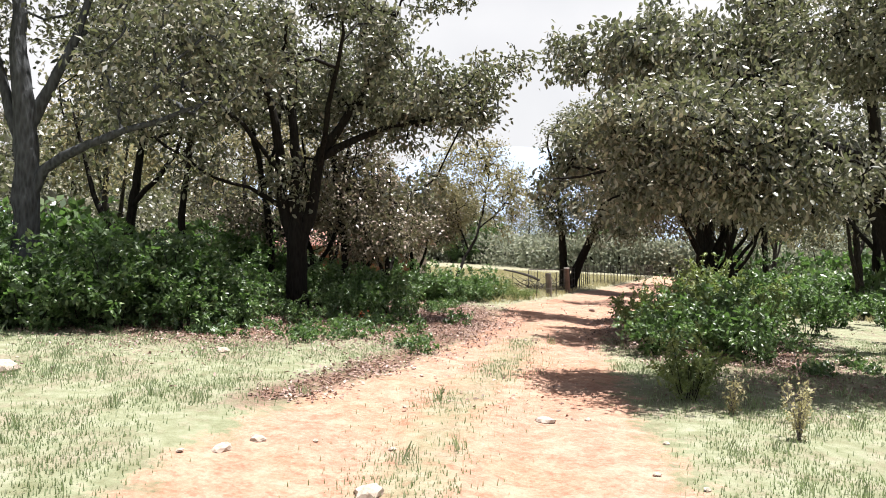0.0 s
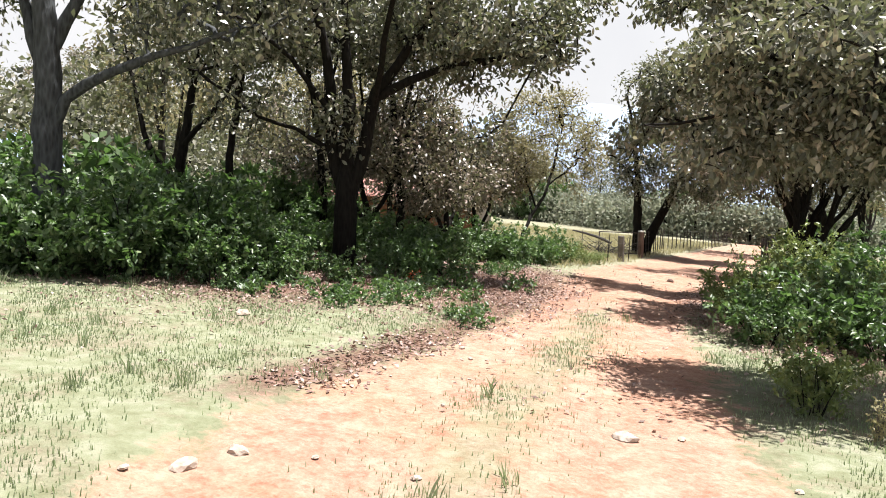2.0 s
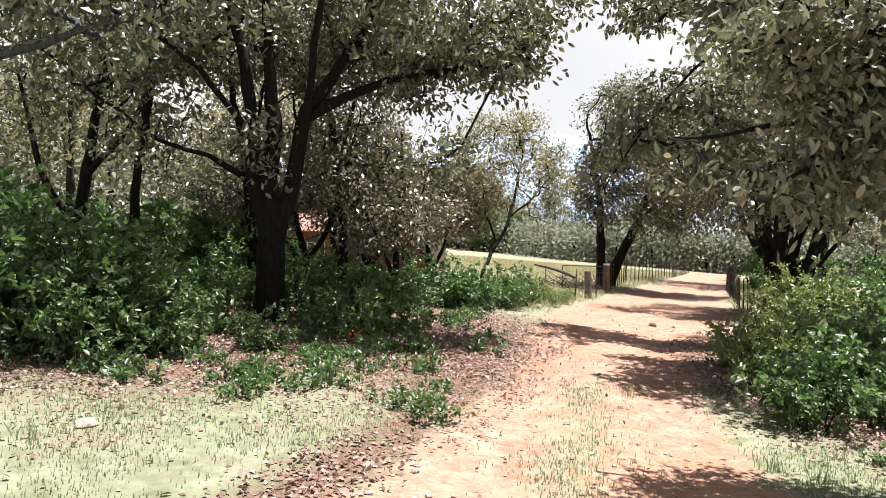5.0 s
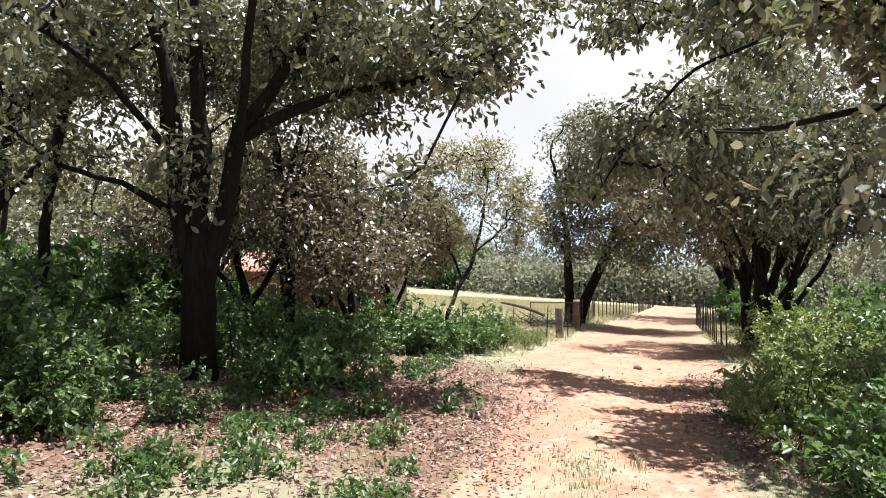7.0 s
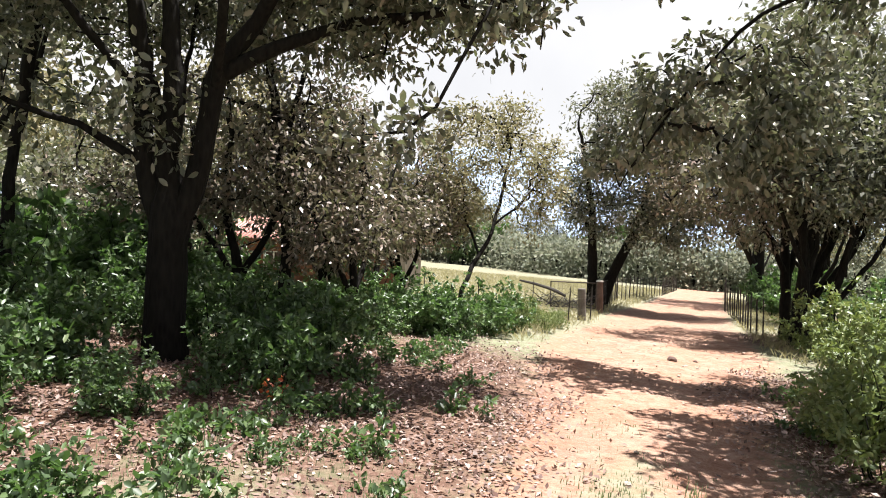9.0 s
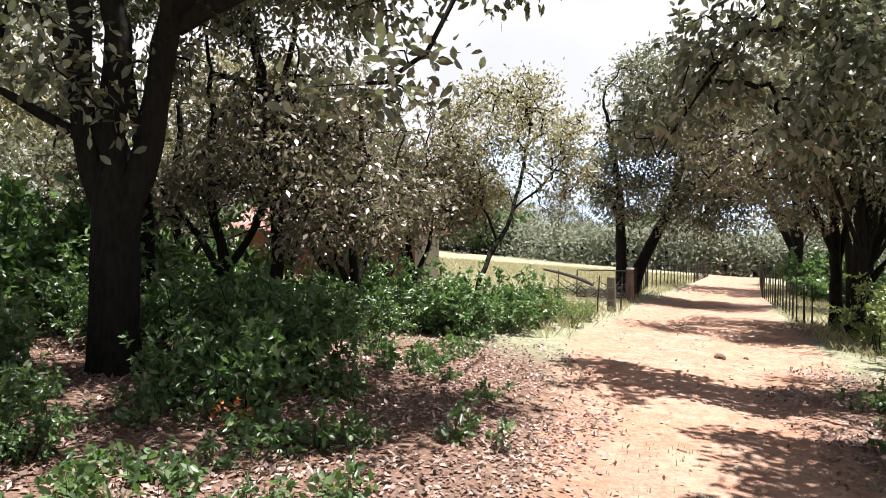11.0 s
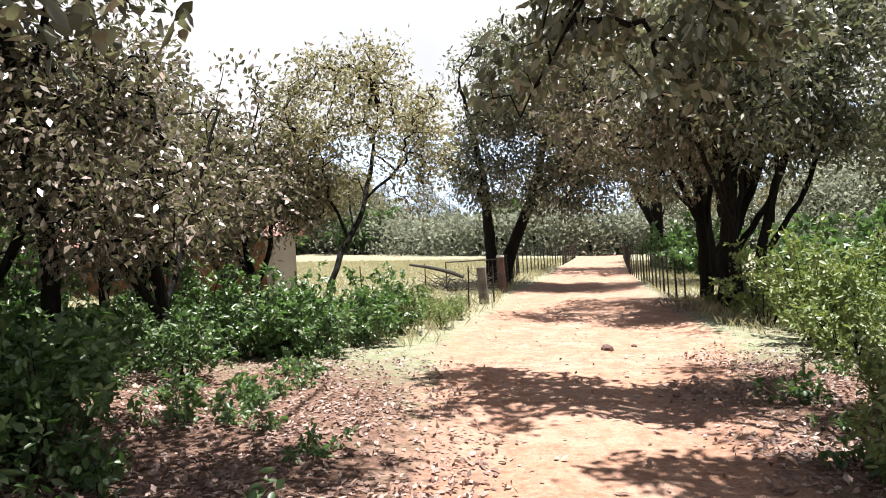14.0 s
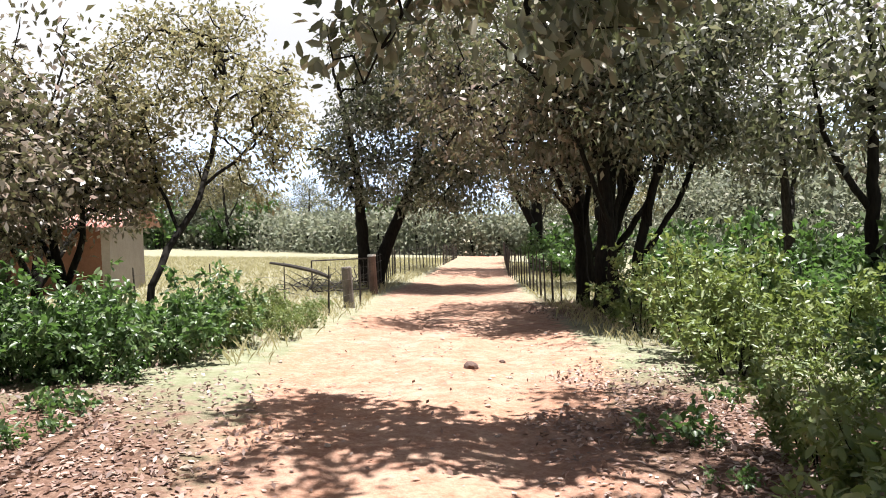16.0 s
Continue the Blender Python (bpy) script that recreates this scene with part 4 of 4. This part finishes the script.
def stakes(pts, label, group, h=1.2, rad=0.025, seed=3, wires=(0.3, 0.6, 0.9, 1.12)):
    """Thin uneven stakes, each a thing, and the wires strung along them."""
    r = random.Random(seed)
    tops = []
    for x, y in pts:
        hh = h * r.uniform(0.9, 1.1)
        ob = thing("fence_stake", stand(x, y, 0, 0), label, "fence stake", group)
        tx, ty = r.uniform(-0.04, 0.04), r.uniform(-0.04, 0.04)
        bm = bmesh.new()
        k = r.uniform(0.8, 1.25)
        add_tube(bm, [(0, 0, -0.2), (tx * 0.3, ty * 0.3, hh * 0.4), (tx * 0.8, ty, hh * 0.8), (tx, ty, hh)], [rad * k * 1.1, rad * k, rad * k * 0.9, rad * k * 0.7], 6)
        part("stake", bm, M_STAKE, ob)
    ob = thing("fence_wire", Matrix(), "thin rusty wire strands strung between fence stakes", "wire", group)
    for z in wires:
        bm = bmesh.new()
        add_tube(bm, [(x, y - 0.03, gz(x, y) + z) for x, y in pts], [0.004] * len(pts), 4)
        part("wire", bm, M_WIRE, ob)


def along(line, gap):
    line = np.array(line, float)
    out = []
    for a, b in zip(line[:-1], line[1:]):
        n = max(1, int(np.linalg.norm(b - a) / gap))
        out += [tuple(a + (b - a) * i / n) for i in range(n)]
    return out + [tuple(line[-1])]


stakes(along([(6.1, 34.3), (8.7, 42.3), (11.1, 46.9), (14.3, 53.2), (19.5, 66.0)], 0.85), "thin dark stake of a wire fence along the track", "left fence")
stakes(along([(9.7, 28.6), (10.2, 30.6), (11.8, 35.6), (13.9, 42.0), (18.4, 53.2), (23.6, 66.0)], 0.85), "thin dark stake in the shade of trees along the track", "right fence", 1.25, seed=4)
stakes([(4.69, 29.57), (3.55, 27.1), (2.9, 29.9), (1.2, 30.6), (-0.6, 31.2)], "thin black stake beside the gate post in dry grass", "gate fence", 1.0, 0.02, 5, (0.35, 0.7))


def build_branch_barrier():
    """A dead bough laid in the grass by the gate."""
    ob = thing("dead_bough", pose(3.65, 32.4, gz(3.65, 32.4)), "dead grey bough propped on brushwood in dry grass", "branch")
    bm = bmesh.new()
    add_tube(bm, [(-0.92, 0, 1.0), (-0.4, 0.05, 0.9), (0.12, 0, 0.76), (0.4, 0.05, 0.66), (0.75, 0.1, 0.5)], [0.035, 0.05, 0.06, 0.065, 0.05], 7)
    part("bough", bm, M_STAKE, ob)
    r = np.random.default_rng(9)
    for _ in range(44):
        a = np.array([r.uniform(-0.5, 1.5), r.uniform(-0.3, 0.3), r.uniform(0.0, 0.5)])
        b = a + np.array([r.uniform(-0.7, 0.7), r.uniform(-0.2, 0.2), r.uniform(0.05, 0.45)])
        bm = bmesh.new()
        add_tube(bm, [a, (a + b) / 2 + r.normal(0, 0.05, 3), b], [0.016, 0.012, 0.006], 5)
        part("stick", bm, M_STAKE, ob)


build_branch_barrier()


# ---- house behind the trees ----
def build_house():
    hx, hy, w, d, eave, ridge = -7.95, 33.9, 6.6, 4.2, 2.0, 2.75
    z0 = gz(-3.5, 34) - 0.1
    ob = thing("house", pose(hx, hy, z0, 0, 0, -6), "small clay-plastered house with a faded red sheet roof", "house")
    t = 0.22

    def slab(nm, x0, x1, y0, y1, za, zb, material, label=""):
        bm = bmesh.new()
        add_box(bm, (x1 - x0, y1 - y0, zb - za), Matrix.Translation(((x0 + x1) / 2, (y0 + y1) / 2, (za + zb) / 2)), 0.012)
        return part(nm, bm, material, ob, label)
    # front wall with a door and a window left open in it
    for x0, x1, za, zb in ((0, 1.2, -0.2, eave), (1.2, 2.0, -0.2, 0.8), (1.2, 2.0, 1.4, eave), (2.0, 3.3, -0.2, eave), (3.3, 4.15, 1.9, eave), (4.15, w - t, -0.2, eave)):
        slab("wall", x0, x1, 0, t, za, zb, M_WALL_CLAY)
    slab("wall", 0, w - t, d - t, d, -0.2, eave, M_WALL_CLAY)
    slab("door", 3.32, 4.13, 0.08, 0.13, 0.0, 1.89, M_DOOR, "brown wooden door")
    win = slab("window", 1.2, 2.0, 0.10, 0.13, 0.8, 1.4, M_DOOR, "dark small window")
    bm = bmesh.new()
    for x in (1.22, 1.6, 1.98):
        add_box(bm, (0.04, 0.05, 0.6), Matrix.Translation((x, 0.07, 1.1)))
    for z in (0.82, 1.38):
        add_box(bm, (0.72, 0.045, 0.04), Matrix.Translation((1.6, 0.07, z)))
    part("frame", bm, M_WHITE, win)
    for gx, material in ((t / 2, M_WALL_CLAY), (w - t / 2, M_WALL_GREY)):
        bm = bmesh.new()
        prof = [(0, -0.2), (d, -0.2), (d, eave), (d / 2, ridge - 0.06), (0, eave)]
        vs = [[bm.verts.new((gx + sgn * t / 2, y, z)) for y, z in prof] for sgn in (-1, 1)]
        bm.faces.new(vs[0][::-1])
        bm.faces.new(vs[1])
        for i in range(5):
            bm.faces.new([vs[0][i], vs[0][(i + 1) % 5], vs[1][(i + 1) % 5], vs[1][i]])
        bmesh.ops.recalc_face_normals(bm, faces=bm.faces)
        part("gable_wall", bm, material, ob)
    # corrugated sheets, ridge to eave
    over, n = 0.5, 300
    xs = np.linspace(-over, w + over, n)
    wavez = 0.018 * np.sin(xs * 2 * np.pi / 0.15)
    for sgn in (0, 1):
        y0, y1 = (-over, d / 2) if sgn == 0 else (d + over, d / 2)
        ze = eave - (ridge - eave) * over / (d / 2) * 0.8
        v = np.concatenate([np.stack([xs, np.full(n, y0), ze + wavez], -1), np.stack([xs, np.full(n, y1), ridge + wavez], -1)])
        v = np.concatenate([v, v + np.array([0, 0, 0.012])])
        i = np.arange(n - 1)
        f = np.concatenate([np.stack([i, i + 1, i + 1 + n, i + n], -1), np.stack([i, i + n, i + 1 + n, i + 1], -1) + 2 * n, np.stack([i, i + 2 * n, i + 1 + 2 * n, i + 1], -1)])
        put_mesh("roof", mesh_from("roof", v, f, 4, True), M_ROOF, ob, "faded red corrugated sheet roof")


build_house()


# ---- stones ----
def stone(x, y, size, material, label, seed):
    r = np.random.default_rng(seed)
    ob_name = "stone"
    bm = bmesh.new()
    bmesh.ops.create_icosphere(bm, subdivisions=2, radius=1)
    off = r.uniform(0, 50)
    for v in bm.verts:
        k = 1 + 0.35 * noise.noise(v.co * 1.3 + Vector((off, 0, 0)))
        v.co = Vector((v.co.x * k * size[0], v.co.y * k * size[1], max(-0.3, v.co.z) * k * size[2]))
    me = bpy.data.meshes.new(ob_name)
    bm.to_mesh(me)
    bm.free()
    ob = put_mesh(ob_name, me, material)
    ob.matrix_world = pose(x, y, gz(x, y) + 0.01, 0, 0, r.uniform(0, 360))
    tagged(ob, label, "stone", "stones on the ground")


stone(4.25, 20.3, (0.085, 0.07, 0.075), M_STONE_DARK, "dark red stone lying on the sunlit track", 1)
stone(4.9, 20.9, (0.05, 0.04, 0.03), M_STONE_DARK, "small dark stone on the track", 2)
r = np.random.default_rng(12)
for k in range(55):
    y = r.uniform(3.5, 24)
    x = np.interp(y, ROAD_Y, ROAD_X) + r.uniform(-2.2, 2.2)
    s = r.uniform(0.015, 0.04)
    stone(x, y, (s, s * 0.8, s * 0.5), M_STONE, "small pale stone half sunk in the track", 100 + k)
for k, (x, y, s) in enumerate([(-4.9, 7.7, 0.2), (-4.6, 5.6, 0.1), (-1.7, 5.3, 0.09), (-1.5, 5.6, 0.07), (1.0, 6.9, 0.1), (-0.5, 4.6, 0.12), (-6.4, 9.4, 0.14), (-3.0, 9.5, 0.1)]):
    stone(x, y, (s, s * 0.8, s * 0.5), M_STONE, "pale flat stone in the grass", 300 + k)


# ---- fallen leaves, grass, weeds ----
def scatter(seed, n, x0, x1, y0, y1, chance):
    r = np.random.default_rng(seed)
    x, y = r.uniform(x0, x1, n), r.uniform(y0, y1, n)
    keep = r.uniform(size=n) < chance(x, y)
    return r, x[keep], y[keep]


r, x, y = scatter(31, 330000, -9, 14, 7, 30, lambda x, y: np.clip(litter_amount(x, y) * 1.2 * (0.75 + 0.5 * wave(x, y, 2.3, 6.0)) - 0.75 * (1 - ease(-1.3, -0.1, road_side(x, y) + 0.3 * wave(x, y, 2.7, 1.0))), 0.02, 1) * np.clip(1.6 - y / 22, 0.3, 1))
c = np.stack([x, y, ground_z(x, y) + 0.012], -1)
me = leaves_mesh("fallen_leaves", r, c, 0.067, 0.035, 0.0, 2.0, False)
v = np.empty(len(me.vertices) * 3, np.float32)
me.vertices.foreach_get("co", v)
v = v.reshape(-1, 3)
base = np.repeat(c[:, 2], 4)
v[:, 2] = base + np.clip((v[:, 2] - base) * 0.75, -0.005, 0.06)
me.vertices.foreach_set("co", v.ravel())
tagged(put_mesh("fallen_leaves", me, M_LITTER), "brown fallen leaves covering the ground under trees", "leaf litter", kind="stuff")


def blades(name, seed, x, y, h, w, material, label, lean=0.35):
    r = np.random.default_rng(seed)
    n = len(x)
    hh = h * r.uniform(0.5, 1.3, n)
    a = r.uniform(0, 2 * np.pi, n)
    bend = r.uniform(0.1, 1.0, n) * lean * hh
    bx, by = np.cos(a) * bend, np.sin(a) * bend
    sx, sy = -np.sin(a) * w / 2, np.cos(a) * w / 2
    z = ground_z(x, y) - 0.01
    v = np.stack([np.stack([x - sx, y - sy, z], -1), np.stack([x + sx, y + sy, z], -1),
                  np.stack([x + bx * 0.4 + sx * 0.7, y + by * 0.4 + sy * 0.7, z + hh * 0.6], -1), np.stack([x + bx, y + by, z + hh], -1)], 1)
    ob = put_mesh(name, mesh_from(name, v, np.arange(n * 4), 4), material)
    tagged(ob, label, "grass", kind="stuff")


def grassy(x, y):
    strip = np.exp(-((x - np.interp(y, ROAD_Y, ROAD_X) + 0.15) / 0.42) ** 2) * (1 - ease(12, 17, y)) * 0.8
    side = ease(-0.2, 0.5, road_side(x, y))
    patch = np.clip(0.55 + 0.6 * wave(x, y, 1.9, 4.0) + 0.3 * wave(x, y, 6.0, 1.0), 0.05, 1)
    return np.clip((strip + side) * patch * (1 - 0.85 * litter_amount(x, y)), 0, 1)


r, x, y = scatter(41, 260000, -9, 9, 1.8, 15, grassy)
blades("grass", 42, x, y, 0.048, 0.011, M_GRASS, "short pale green grass beside the track")
r, tx, ty = scatter(43, 330, -9, 9, 2.5, 14, grassy)
k = 22
x = np.repeat(tx, k) + r.normal(0, 0.045, len(tx) * k)
y = np.repeat(ty, k) + r.normal(0, 0.045, len(ty) * k)
blades("grass_tufts", 44, x, y, 0.14, 0.008, M_GRASS, "taller tufts of green grass beside the track", 0.5)
r, x, y = scatter(45, 90000, -14, 20, 21, 62, lambda x, y: ease(0.0, 0.5, road_side(x, y)) * 0.9)
blades("dry_grass", 46, x, y, 0.19, 0.014, M_STRAW, "dry pale grass in the clearing beyond the gate", 1.1)


# ---- weeds on the verges ----
def weed(seed, h, label, m):
    """A dry weed: thin stalks with small greyish leaves along them."""
    ob = thing("weed", m, label, "weed", "weeds on the verge")
    r = np.random.default_rng(seed)
    pts = []
    for _ in range(9):
        a, sp, hh = r.uniform(0, 2 * np.pi), r.uniform(0.05, 0.4), h * r.uniform(0.6, 1.1)
        line = np.array([(0, 0, -0.03), (sp * 0.3 * np.cos(a) * hh, sp * 0.3 * np.sin(a) * hh, hh * 0.45), (sp * np.cos(a) * hh, sp * np.sin(a) * hh, hh)])
        put_mesh("stalk", tubes_mesh("stalk", [(line, np.array([0.006, 0.005, 0.002]))], 4), M_POST, ob)
        f = r.uniform(0.2, 1, (26, 1))
        pts.append(line[0] + (line[2] - line[0]) * f + r.normal(0, 0.02, (26, 3)))
    put_mesh("leaves", leaves_mesh("leaves", r, np.concatenate(pts), 0.05, 0.018, 0.0, 0.8, True, np.array([[0, 0, 0.4]])), M_STRAW, ob)
    return ob


for k, (x, y, h) in enumerate([(3.2, 6.3, 0.55), (3.5, 6.9, 0.5), (3.0, 7.3, 0.4)]):
    weed(500 + k, h, "pale dry weed with thin stalks on the grassy verge", stand(x, y))
bush(520, 0.22, 0.16, M_WITHERED, (0.07, 0.03), 60, "withered orange-red sprig in the leaf litter", stand(-1.55, 14.3), "withered sprigs", 5, True, 6, "sprig")
